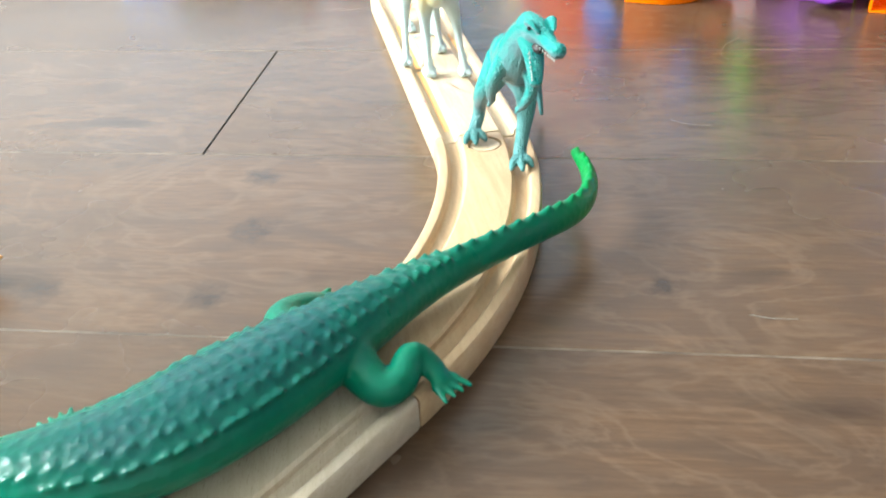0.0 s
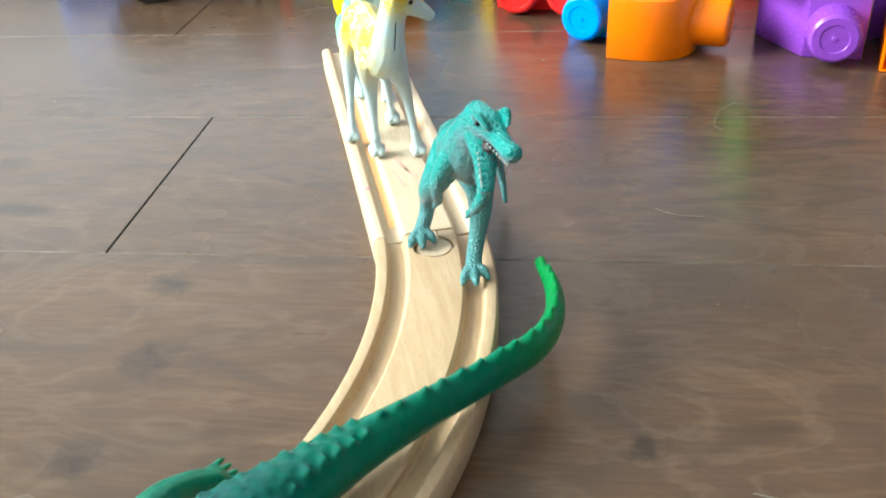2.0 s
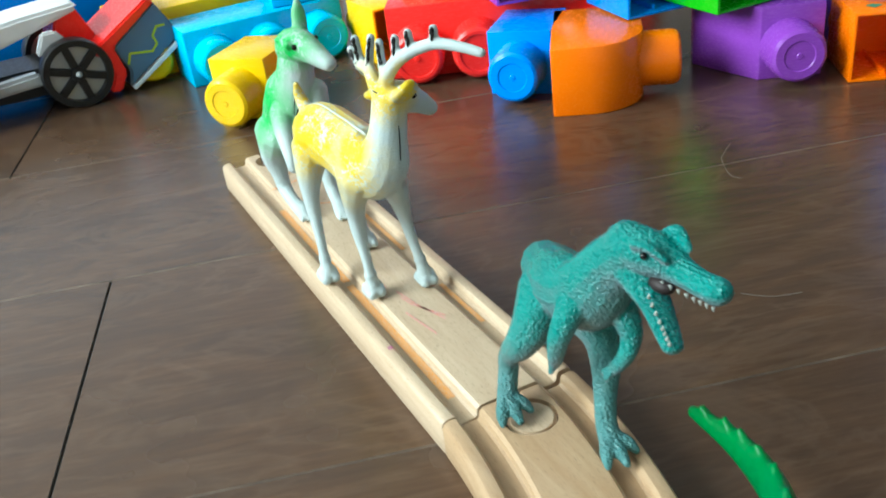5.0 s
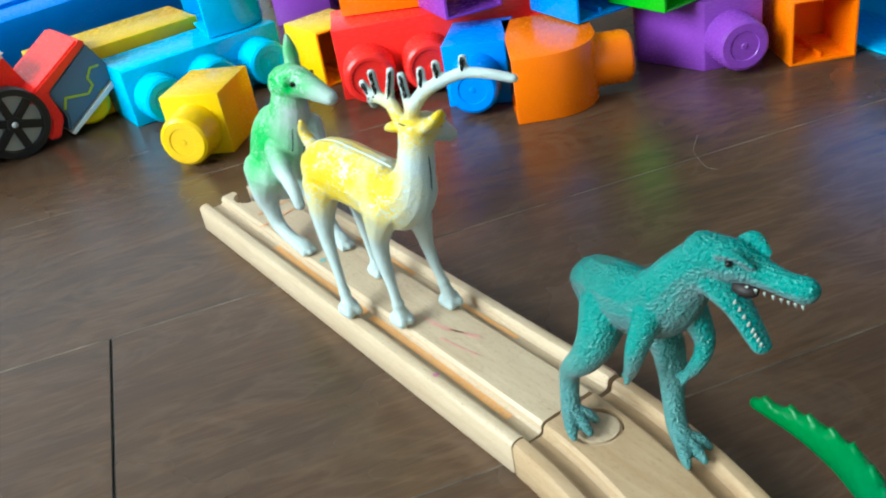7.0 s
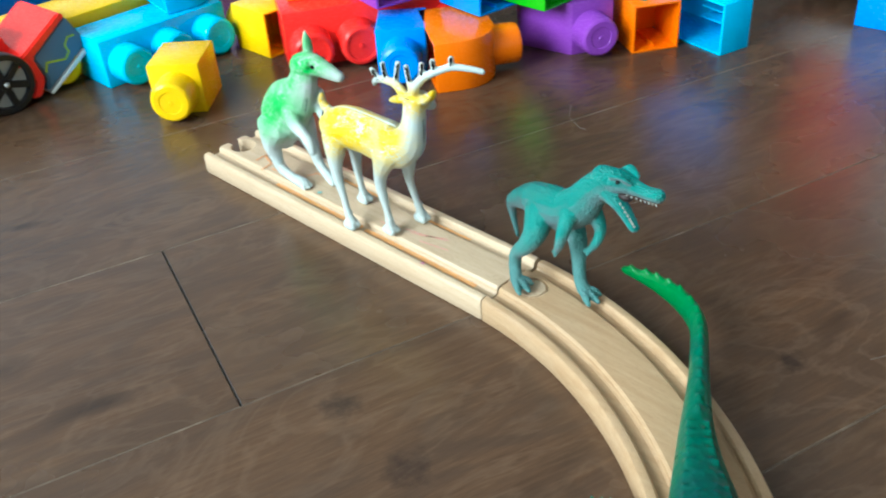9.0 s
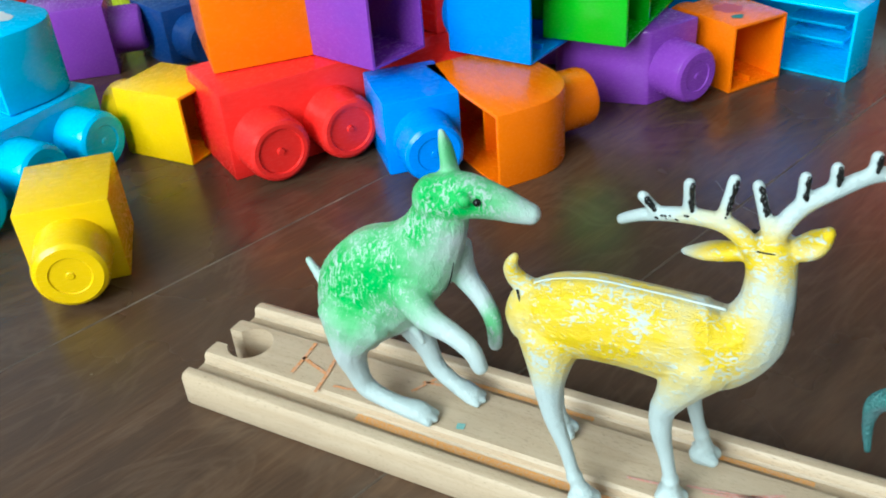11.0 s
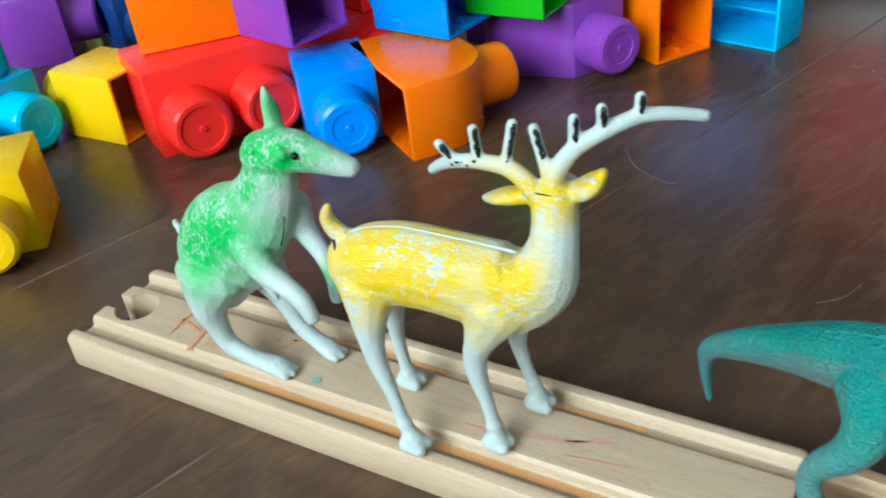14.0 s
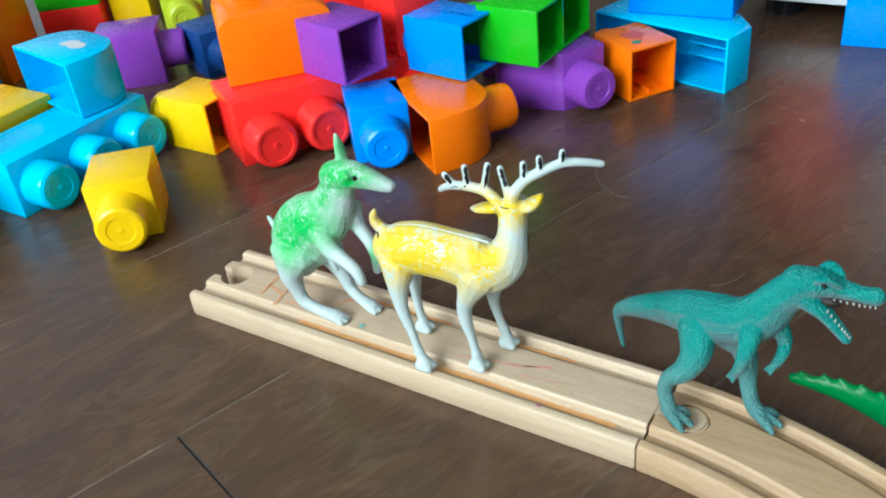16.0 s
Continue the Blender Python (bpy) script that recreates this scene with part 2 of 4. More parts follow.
DINO = dino_skin()
CROC = croc_skin()
EYE = plastic("glossy_black_eye", (0.006, 0.006, 0.006), 0.2)
TOY_WHITE = plastic("toy_white_plastic", (0.52, 0.58, 0.56), 0.5)
TOOTH = plastic("pale_tooth", (0.42, 0.46, 0.42), 0.4)
MOUTH = plastic("dark_mouth", (0.02, 0.012, 0.012), 0.5)
FLUFF = plastic("grey_hair_fibre", (0.22, 0.19, 0.16), 0.8)


def painted_wall(name, color):
    n = Nodes(name)
    v = n.coord("Object")
    k = n.noise(v, 3, 4)
    n.bump(n.noise(v, 260, 3), 0.15, 0.001)
    return n.done(n.mix(k, [x * 0.94 for x in color], color), 0.7)


WALL = painted_wall("wall_paint", (0.58, 0.60, 0.60))
# made dark for the unseen north wall, to dim what the floor reflects
DARK_WALL = painted_wall("reflection_dimming_wall_paint", (0.19, 0.165, 0.14))
CEIL = painted_wall("ceiling_paint", (0.75, 0.75, 0.73))
FRAME = painted_wall("window_frame_paint", (0.78, 0.78, 0.76))

# ---- mesh helpers ----


def mesh_ob(name, bm, material, smooth=None):
    me = bpy.data.meshes.new(name)
    bm.normal_update()
    bm.to_mesh(me)
    bm.free()
    for m in material if isinstance(material, (list, tuple)) else [material]:
        me.materials.append(m)
    if smooth is not None:
        me.polygons.foreach_set("use_smooth", [True] * len(me.polygons))
        me.set_sharp_from_angle(angle=radians(smooth))
    return new(name, me)


def part(name, bm, material, parent, label="", smooth=None):
    ob = mesh_ob(name, bm, material, smooth)
    ob.parent = parent
    return tagged(ob, label)


def empty(name, m, label, category, group="", kind=""):
    ob = new(name)
    ob.empty_display_size = 0.01
    ob.matrix_world = m
    return tagged(ob, label, category, group, kind)


def box(bm, x0, x1, y0, y1, z0, z1, bevel=0.0):
    r = bmesh.ops.create_cube(bm, size=1)
    vs = r["verts"]
    bmesh.ops.scale(bm, vec=(x1 - x0, y1 - y0, z1 - z0), verts=vs)
    bmesh.ops.translate(bm, vec=((x0 + x1) / 2, (y0 + y1) / 2, (z0 + z1) / 2), verts=vs)
    if bevel:
        es = list({e for v in vs for e in v.link_edges})
        bmesh.ops.bevel(bm, geom=es, offset=bevel, segments=2, affect="EDGES", profile=0.5)
    return bm


def catmull(pts, steps):
    pts = [np.array(p, float) for p in pts]
    out = []
    for i in range(len(pts) - 1):
        a, b = pts[max(i - 1, 0)], pts[i]
        c, d = pts[i + 1], pts[min(i + 2, len(pts) - 1)]
        for k in range(steps):
            t = k / steps
            out.append(0.5 * (2 * b + (c - a) * t + (2 * a - 5 * b + 4 * c - d) * t * t + (3 * b - a - 3 * c + d) * t ** 3))
    out.append(pts[-1])
    return out


def tube(bm, pts, seg=14, steps=5, up=(0, 0, 1)):
    """Round-ended limb through points (x, y, z, radius[, radius upwards])."""
    rows = catmull([p if len(p) == 5 else (*p, p[3]) for p in pts], steps)
    rows = [r for i, r in enumerate(rows) if i == 0 or np.linalg.norm(r[:3] - rows[i - 1][:3]) > 1e-6]
    n = len(rows)
    rings = []
    last = None
    for i, r in enumerate(rows):
        d = Vector(rows[min(i + 1, n - 1)][:3] - rows[max(i - 1, 0)][:3]).normalized()
        u = last if last is not None else Vector(up)
        if abs(d.dot(u.normalized())) > 0.93:
            u = Vector((1, 0, 0)) if abs(d.x) < 0.8 else Vector((0, 1, 0))
        s = d.cross(u).normalized()
        w = s.cross(d).normalized()
        last = w
        ra, rb = max(r[3], 1e-4), max(r[4], 1e-4)
        stack = [(0.0, 1.0)]
        if i == 0:
            stack = [(-0.95, 0.3), (-0.7, 0.7), (-0.35, 0.93), (0, 1)]
        elif i == n - 1:
            stack = [(0, 1), (0.35, 0.93), (0.7, 0.7), (0.95, 0.3)]
        for off, sc in stack:
            c = Vector(r[:3]) + d * off * min(ra, rb)
            rings.append([bm.verts.new(c + s * ra * sc * math.cos(2 * math.pi * k / seg) + w * rb * sc * math.sin(2 * math.pi * k / seg)) for k in range(seg)])
    for a, b in zip(rings, rings[1:]):
        for k in range(seg):
            bm.faces.new((a[k], a[(k + 1) % seg], b[(k + 1) % seg], b[k]))
    bm.faces.new(rings[0][::-1])
    bm.faces.new(rings[-1])


def ball(bm, place, r, squash=(1, 1, 1), mat_index=0):
    made = bmesh.ops.create_uvsphere(bm, u_segments=12, v_segments=8, radius=r)["verts"]
    bmesh.ops.scale(bm, vec=squash, verts=made)
    bmesh.ops.translate(bm, vec=place, verts=made)
    for f in {f for v in made for f in v.link_faces}:
        f.material_index = mat_index


def spike(bm, place, way, r, length, mat_index=0, seg=5):
    d = Vector(way).normalized()
    m = Matrix.Translation(Vector(place) + d * length / 2) @ d.to_track_quat("Z", "Y").to_matrix().to_4x4()
    made = bmesh.ops.create_cone(bm, cap_ends=True, segments=seg, radius1=r, radius2=r * 0.15, depth=length, matrix=m)["verts"]
    for f in {f for v in made for f in v.link_faces}:
        f.material_index = mat_index


def baked(ob):
    """The mesh of ob with its modifiers, as a new mesh."""
    dg = bpy.context.evaluated_depsgraph_get()
    dg.update()
    return bpy.data.meshes.new_from_object(ob.evaluated_get(dg))


def figure(name, bm, mats, base, label, category, voxel, extras=None, smooth=4):
    """One closed figure: the limbs merged into a single skin, small eyes and teeth joined on."""
    bmesh.ops.translate(bm, vec=[-x for x in base], verts=bm.verts)
    ob = mesh_ob(name, bm, mats[0])
    r = ob.modifiers.new("skin", "REMESH")
    r.mode, r.voxel_size = "VOXEL", voxel
    s = ob.modifiers.new("soft", "SMOOTH")
    s.iterations, s.factor = smooth, 0.5
    me = baked(ob)
    ob.modifiers.clear()
    full = bmesh.new()
    full.from_mesh(me)
    for f in full.faces:
        f.material_index = 0
    if extras:
        more = bmesh.new()
        extras(more)
        bmesh.ops.translate(more, vec=[-x for x in base], verts=more.verts)
        tmp = bpy.data.meshes.new("extra")
        more.to_mesh(tmp)
        more.free()
        full.from_mesh(tmp)
    for f in full.faces:
        f.smooth = True
    out = bpy.data.meshes.new(name)
    full.to_mesh(out)
    full.free()
    for m in mats:
        out.materials.append(m)
    ob.data = out
    ob.location = base
    return tagged(ob, label, category)

# ---- the room ----
T = 0.12


def wall_with_window(name, axis, at, lo, hi, win, outward):
    """A wall across axis at the given place, with one window opening; win: along0, along1, z0, z1."""
    a0, a1, z0, z1 = win
    bm = bmesh.new()
    n0, n1 = sorted((at, at + outward * T))
    for b0, b1, c0, c1 in ((lo, a0, 0, ROOM_H), (a1, hi, 0, ROOM_H), (a0, a1, 0, z0), (a0, a1, z1, ROOM_H)):
        if axis == "x":
            box(bm, n0, n1, b0, b1, c0, c1)
        else:
            box(bm, b0, b1, n0, n1, c0, c1)
    return tagged(mesh_ob(name, bm, WALL), "pale painted plaster wall of the room", "wall", kind="structure")


def plain_wall(name, x0, x1, y0, y1, paint=WALL):
    bm = box(bmesh.new(), x0, x1, y0, y1, 0, ROOM_H)
    return tagged(mesh_ob(name, bm, paint), "painted plaster wall of the room", "wall", kind="structure")


wall_with_window("wall_west", "x", ROOM_X0, ROOM_Y0 - T, ROOM_Y1 + T, WEST_WINDOW, -1)
wall_with_window("wall_south", "y", ROOM_Y0, ROOM_X0, ROOM_X1, SOUTH_WINDOW, -1)
plain_wall("wall_east", ROOM_X1, ROOM_X1 + T, ROOM_Y0 - T, ROOM_Y1 + T)
plain_wall("wall_north", ROOM_X0, ROOM_X1, ROOM_Y1, ROOM_Y1 + T, DARK_WALL)
bm = box(bmesh.new(), ROOM_X0 - T, ROOM_X1 + T, ROOM_Y0 - T, ROOM_Y1 + T, ROOM_H, ROOM_H + T)
tagged(mesh_ob("ceiling", bm, CEIL), "flat white painted ceiling of the room", "ceiling", kind="structure")

# ---- floor of stained planks ----
bm = box(bmesh.new(), ROOM_X0 - T, ROOM_X1 + T, ROOM_Y0 - T, ROOM_Y1 + T, -0.06, -0.016)
SUBFLOOR = painted_wall("subfloor_dark", (0.02, 0.014, 0.01))
floor = tagged(mesh_ob("floor", bm, SUBFLOOR), "dark brown stained wooden plank floor with a soft sheen", "floor", kind="structure")
PLANK_W, SEAM0, GAP = 0.1318, 0.0686, 0.00006
PLANK_TURN = pose(0, 0, 0, 0, 0, math.degrees(math.atan2(0.954, 0.30)))
# joints along the plank, where they are known; the rest at random
KNOWN = {1: [-0.0430, 0.95], 0: [-0.9, 0.62], -1: [-0.112, 0.8], 2: [-0.7, 0.55], 3: [-0.95, 0.4]}
rng = random.Random(4)


def plank(length):
    bm = box(bmesh.new(), 0, length - 0.0003, -PLANK_W / 2 + GAP / 2, PLANK_W / 2 - GAP / 2, -0.015, 0)
    top = [e for e in bm.edges if all(v.co.z > -0.001 for v in e.verts)]
    made = bmesh.ops.bevel(bm, geom=top, offset=0.00045, segments=1, affect="EDGES")
    bm.normal_update()
    for f in bm.faces:
        if 0.3 < f.normal.z < 0.95:
            f.material_index = 1 if abs(f.normal.y) > abs(f.normal.x) else 2
    return bm


for row in range(-20, 22):
    # v runs across the planks to the lower right; row 1 lies between the first two seams
    v = SEAM0 + (row - 0.5) * PLANK_W
    cuts = list(KNOWN.get(row, []))
    if not cuts:
        cuts = [rng.uniform(-0.6, 0.6)]
    while min(cuts) > -2.6:
        cuts.append(min(cuts) - rng.uniform(0.5, 1.3))
    while max(cuts) < 2.6:
        cuts.append(max(cuts) + rng.uniform(0.5, 1.3))
    cuts.sort()
    for u0, u1 in zip(cuts, cuts[1:]):
        cx, cy = 0.30 * (u0 + u1) / 2 + 0.954 * v, 0.954 * (u0 + u1) / 2 - 0.30 * v
        if not (ROOM_X0 - 0.5 < cx < ROOM_X1 + 0.5 and ROOM_Y0 - 0.5 < cy < ROOM_Y1 + 0.5):
            continue
        m = pose(0.30 * u0 + 0.954 * v, 0.954 * u0 - 0.30 * v, 0) @ PLANK_TURN
        bm = plank(u1 - u0)
        # saw the planks off under the walls
        for co, no in (((ROOM_X0 - 0.01, 0, 0), (-1, 0, 0)), ((ROOM_X1 + 0.01, 0, 0), (1, 0, 0)), ((0, ROOM_Y0 - 0.01, 0), (0, -1, 0)), ((0, ROOM_Y1 + 0.01, 0), (0, 1, 0))):
            if bm.verts and max((m @ w.co - Vector(co)).dot(Vector(no)) for w in bm.verts) > 0:
                inv = m.inverted()
                bmesh.ops.bisect_plane(bm, geom=bm.verts[:] + bm.edges[:] + bm.faces[:], plane_co=inv @ Vector(co), plane_no=inv.to_3x3() @ Vector(no), clear_outer=True)
        if not bm.faces:
            bm.free()
            continue
        ob = part("plank", bm, [FLOOR_WOOD, SEAM_EDGE, SEAM_DARK], floor)
        ob.matrix_world = m

# ---- wooden train track ----
TW, TH = 0.0415, 0.012
PROFILE = [(0.0005, 0.0), (0.0395, 0.0), (0.040, 0.0008), (0.040, 0.0104), (0.0392, 0.0116), (0.0378, 0.012), (0.0362, 0.0118),
           (0.0355, 0.0110), (0.0353, 0.0092), (0.0346, 0.0085), (0.0303, 0.0085), (0.0296, 0.0092), (0.0294, 0.0110), (0.0285, 0.0119), (0.027, 0.012),
           (0.013, 0.012), (0.0115, 0.0119), (0.0106, 0.0110), (0.0104, 0.0092), (0.0097, 0.0085), (0.0054, 0.0085), (0.0047, 0.0092), (0.0045, 0.0110),
           (0.0038, 0.0118), (0.0022, 0.012), (0.0008, 0.0116), (0.0, 0.0104), (0.0, 0.0008)]
PROFILE = [(y * TW / 0.040, z) for y, z in PROFILE]
MID = TW / 2


def track_body(name, stations, hole, material, parent):
    """The grooved profile swept through stations (a place and the way across it), with a keyhole cut out for a peg at its start."""
    bm = bmesh.new()
    rings = []
    for i, (o, across) in enumerate(stations):
        inset = 0.0003 if i in (0, len(stations) - 1) else 0.0
        ring = []
        for y, z in PROFILE:
            yy = MID + (y - MID) * (1 - inset * 50)
            zz = 0.006 + (z - 0.006) * (1 - inset * 160)
            ring.append(bm.verts.new(Vector(o) + Vector(across) * yy + Vector((0, 0, zz))))
        rings.append(ring)
    k = len(PROFILE)
    for a, b in zip(rings, rings[1:]):
        for j in range(k):
            bm.faces.new((a[j], a[(j + 1) % k], b[(j + 1) % k], b[j]))
    bm.faces.new(rings[0][::-1])
    bm.faces.new(rings[-1])
    bmesh.ops.recalc_face_normals(bm, faces=bm.faces)
    ob = mesh_ob(name, bm, material)
    if hole:
        cut = bmesh.new()
        bmesh.ops.create_cone(cut, cap_ends=True, segments=40, radius1=hole[2], radius2=hole[2], depth=0.05, matrix=Matrix.Translation((hole[0], hole[1], 0.006)))
        tool = mesh_ob("cutter", cut, material)
        neck = mesh_ob("cutter", box(bmesh.new(), hole[3], hole[0], hole[1] - hole[4], hole[1] + hole[4], -0.02, 0.03), material)
        for c in (tool, neck):
            m = ob.modifiers.new("cut", "BOOLEAN")
            m.object, m.operation, m.solver = c, "DIFFERENCE", "EXACT"
        me = baked(ob)
        ob.modifiers.clear()
        ob.data = me
        for c in (tool, neck):
            bpy.data.objects.remove(c)
    me = ob.data
    me.polygons.foreach_set("use_smooth", [True] * len(me.polygons))
    me.set_sharp_from_angle(angle=radians(38))
    ob.parent = parent
    return ob


def stroke(bm, pts, width, z):
    """A flat crayon line through plan points."""
    pts = [Vector((*p, z)) for p in pts]
    for i, (a, b) in enumerate(zip(pts, pts[1:])):
        s = (b - a).cross(Vector((0, 0, 1))).normalized() * width / 2
        bm.faces.new([bm.verts.new(p) for p in (a - s, b - s, b + s, a + s)][::1])


L = 0.216
straight = empty("straight_track", pose(0, 0, 0), "pale beech straight toy train track with crayon scribbles", "train track", "wooden train tracks")
track_body("track_body", [((x, 0, 0), (0, 1, 0)) for x in (0.0, 0.0012, 0.05, 0.1, 0.15, L - 0.0014, L - 0.0003)], (0.011, MID, 0.0073, -0.01, 0.0034), BEECH, straight)
bm = bmesh.new()
bmesh.ops.create_cone(bm, cap_ends=True, segments=36, radius1=0.0066, radius2=0.0066, depth=0.0110, matrix=Matrix.Translation((L + 0.0118, MID, 0.0062)))
bmesh.ops.bevel(bm, geom=[e for e in bm.edges if all(v.co.z > 0.011 for v in e.verts)], offset=0.0008, segments=2, affect="EDGES")
box(bm, L - 0.0005, L + 0.008, MID - 0.0026, MID + 0.0026, 0.0008, 0.0112)
part("peg", bm, BEECH, straight, "rounded wooden peg of the track", 40)
ZT = 0.0123
MARKS = (
    ("crayon_mark", CRAYON_ORANGE, 0.0011, ZT, ([(0.0308, 0.0286), (0.0316, 0.0212), (0.0320, 0.0142)], [(0.0402, 0.0277), (0.0424, 0.0180), (0.0437, 0.0096)], [(0.0311, 0.0213), (0.0419, 0.0178)])),
    ("crayon_mark", CRAYON_ORANGE, 0.0009, ZT, ([(0.0470, 0.0142), (0.0515, 0.0146), (0.0560, 0.0157)],)),
    ("crayon_mark", CRAYON_ORANGE, 0.0009, ZT, ([(0.0696, 0.0212), (0.0725, 0.0265), (0.0747, 0.0306)], [(0.0708, 0.0262), (0.0766, 0.0268)])),
    ("crayon_mark", CRAYON_YELLOW, 0.0026, 0.0088, ([(0.058, 0.0088), (0.085, 0.0086), (0.128, 0.0088)], [(0.131, 0.0087), (0.168, 0.0089), (0.205, 0.0087)])),
    ("crayon_mark", CRAYON_YELLOW, 0.0016, 0.0088, ([(0.080, 0.0345), (0.120, 0.0345)], [(0.150, 0.0343), (0.178, 0.0345)])),
    ("crayon_mark", CRAYON_RED, 0.0007, ZT, ([(0.1500, 0.0182), (0.1620, 0.0202), (0.1740, 0.0237)], [(0.1540, 0.0178), (0.1605, 0.0190), (0.1724, 0.0246)], [(0.1357, 0.0150), (0.1450, 0.0162)], [(0.1632, 0.0152), (0.1796, 0.0178)])),
    ("crayon_mark", CRAYON_TEAL, 0.0022, ZT, ([(0.0880, 0.0139), (0.0902, 0.0145)],)),
    ("crayon_mark", CRAYON_PINK, 0.0016, 0.0124, ([(0.1768, 0.0031), (0.1784, 0.0031)],)),
)
for nm, m, w, z, lines in MARKS:
    for line in lines:
        bm = bmesh.new()
        stroke(bm, line, w, z)
        bmesh.ops.remove_doubles(bm, verts=bm.verts, dist=w * 0.6)
        part(nm, bm, m, straight, "rubbed crayon scribble")

RI = 0.182
SWING = Matrix.Translation((L, MID, 0)) @ pose(0, 0, 0, 0, 0, -2.0) @ Matrix.Translation((-L, -MID, 0))


def ring_station(a):
    s, c = math.sin(a), math.cos(a)
    return (L + 0.0010 + RI * s, -RI + RI * c, 0), (s, c, 0)


curve = empty("curved_track", SWING, "warm beech curved toy train track, lying on the floor", "train track", "wooden train tracks")
END = radians(46.5)
track_body("track_body", [ring_station(END * k / 26) for k in [0, 0.06] + list(range(1, 26)) + [25.94, 26]], (L + 0.0118, MID, 0.0073, L - 0.01, 0.0031), BEECH_WARM, curve)
o, ac = ring_station(END)
way = Vector((ac[1], -ac[0], 0))
third = empty("straight_track", SWING, "greyish worn straight toy train track under the crocodile", "train track", "wooden train tracks")
o = Vector(o) + way * 0.0008
track_body("track_body", [(o + way * d, ac) for d in (0, 0.0012, 0.03, 0.07, 0.1428, 0.144)], None, BEECH_GREY, third)

# ---- toy animals ----
TOP = 0.0118


def deer():
    bm = bmesh.new()
    tube(bm, [(0.1128, 0.0122, 0.0592, 0.0070, 0.0084), (0.1185, 0.0128, 0.0602, 0.0090, 0.0102), (0.1265, 0.0134, 0.0616, 0.0090, 0.0106), (0.1365, 0.0140, 0.0614, 0.0088, 0.0106),
              (0.1460, 0.0150, 0.0602, 0.0090, 0.0110), (0.1530, 0.0162, 0.0596, 0.0086, 0.0112), (0.1592, 0.0176, 0.0632, 0.0074, 0.0086), (0.1617, 0.0188, 0.0698, 0.0060, 0.0061),
              (0.1620, 0.0202, 0.0760, 0.0055, 0.0052), (0.1614, 0.0214, 0.0808, 0.0052)])
    # head, turned away to the far side
    tube(bm, [(0.1614, 0.0215, 0.0810, 0.0050), (0.1610, 0.0255, 0.0806, 0.0050, 0.0047), (0.1592, 0.0308, 0.0774, 0.0036, 0.0035), (0.1570, 0.0355, 0.0736, 0.0025, 0.0025)])
    tube(bm, [(0.1130, 0.0122, 0.0655, 0.0026), (0.1088, 0.0120, 0.0680, 0.0023), (0.1074, 0.0114, 0.0715, 0.0018), (0.1088, 0.0108, 0.0750, 0.0010)])
    # ears
    tube(bm, [(0.1560, 0.0205, 0.0812, 0.0016), (0.1525, 0.0214, 0.0804, 0.0034, 0.0018), (0.1480, 0.0228, 0.0788, 0.0036, 0.0016), (0.1430, 0.0245, 0.0764, 0.0009)])
    tube(bm, [(0.1640, 0.0222, 0.0826, 0.0018), (0.1672, 0.0230, 0.0838, 0.0042, 0.0022), (0.1698, 0.0236, 0.0856, 0.0042, 0.0020), (0.1712, 0.0240, 0.0876, 0.0020, 0.0012)])
    # legs
    for pts in (
        [(0.1180, 0.0088, 0.0560, 0.0064, 0.0080), (0.1185, 0.0064, 0.0475, 0.0046), (0.1192, 0.0052, 0.0408, 0.0034), (0.1206, 0.0046, 0.0352, 0.0027), (0.1236, 0.0040, 0.0276, 0.0020), (0.1262, 0.0034, 0.0196, 0.0020), (0.1290, 0.0027, 0.0150, 0.0030)],
        [(0.1175, 0.0172, 0.0560, 0.0058, 0.0075), (0.1162, 0.0204, 0.0455, 0.0038), (0.1142, 0.0218, 0.0340, 0.0026), (0.1142, 0.0225, 0.0245, 0.0020), (0.1149, 0.0230, 0.0175, 0.0021), (0.1156, 0.0231, 0.0150, 0.0029)],
        [(0.1505, 0.0112, 0.0570, 0.0060, 0.0080), (0.1465, 0.0110, 0.0475, 0.0042), (0.1442, 0.0112, 0.0412, 0.0034), (0.1443, 0.0112, 0.0348, 0.0028), (0.1461, 0.0113, 0.0268, 0.0020), (0.1474, 0.0113, 0.0200, 0.0021), (0.1480, 0.0114, 0.0152, 0.0031)],
        [(0.1545, 0.0200, 0.0570, 0.0056, 0.0075), (0.1505, 0.0238, 0.0455, 0.0036), (0.1478, 0.0260, 0.0364, 0.0026), (0.1488, 0.0270, 0.0282, 0.0020), (0.1504, 0.0279, 0.0214, 0.0020), (0.1517, 0.0287, 0.0150, 0.0030)],
    ):
        pts = pts[:2] + [(*p[:3], p[3] * 0.9) for p in pts[2:]]
        tube(bm, pts, seg=12)
        x, y, z = pts[-1][:3]
        for s in (-0.0015, 0.0015):
            tube(bm, [(x - 0.0012, y + s * 0.8, z - 0.0002, 0.0027), (x + 0.0020, y + s, z - 0.0010, 0.0019)], seg=8)
        # fetlock
        ball(bm, (pts[-2][0], pts[-2][1], pts[-2][2]), pts[-2][3] * 1.2)
    # antlers: each a beam and its tines
    left = [(0.1578, 0.0196, 0.0832), (0.1550, 0.0200, 0.0858), (0.1508, 0.0208, 0.0874), (0.1440, 0.0214, 0.0873), (0.1372, 0.0232, 0.0853), (0.1320, 0.0255, 0.0825), (0.1276, 0.0284, 0.0790)]
    right = [(0.1612, 0.0208, 0.0840), (0.1622, 0.0214, 0.0880), (0.1652, 0.0237, 0.0924), (0.1704, 0.0262, 0.0958), (0.1765, 0.0304, 0.0982), (0.1825, 0.0345, 0.0977), (0.1874, 0.0382, 0.0962)]
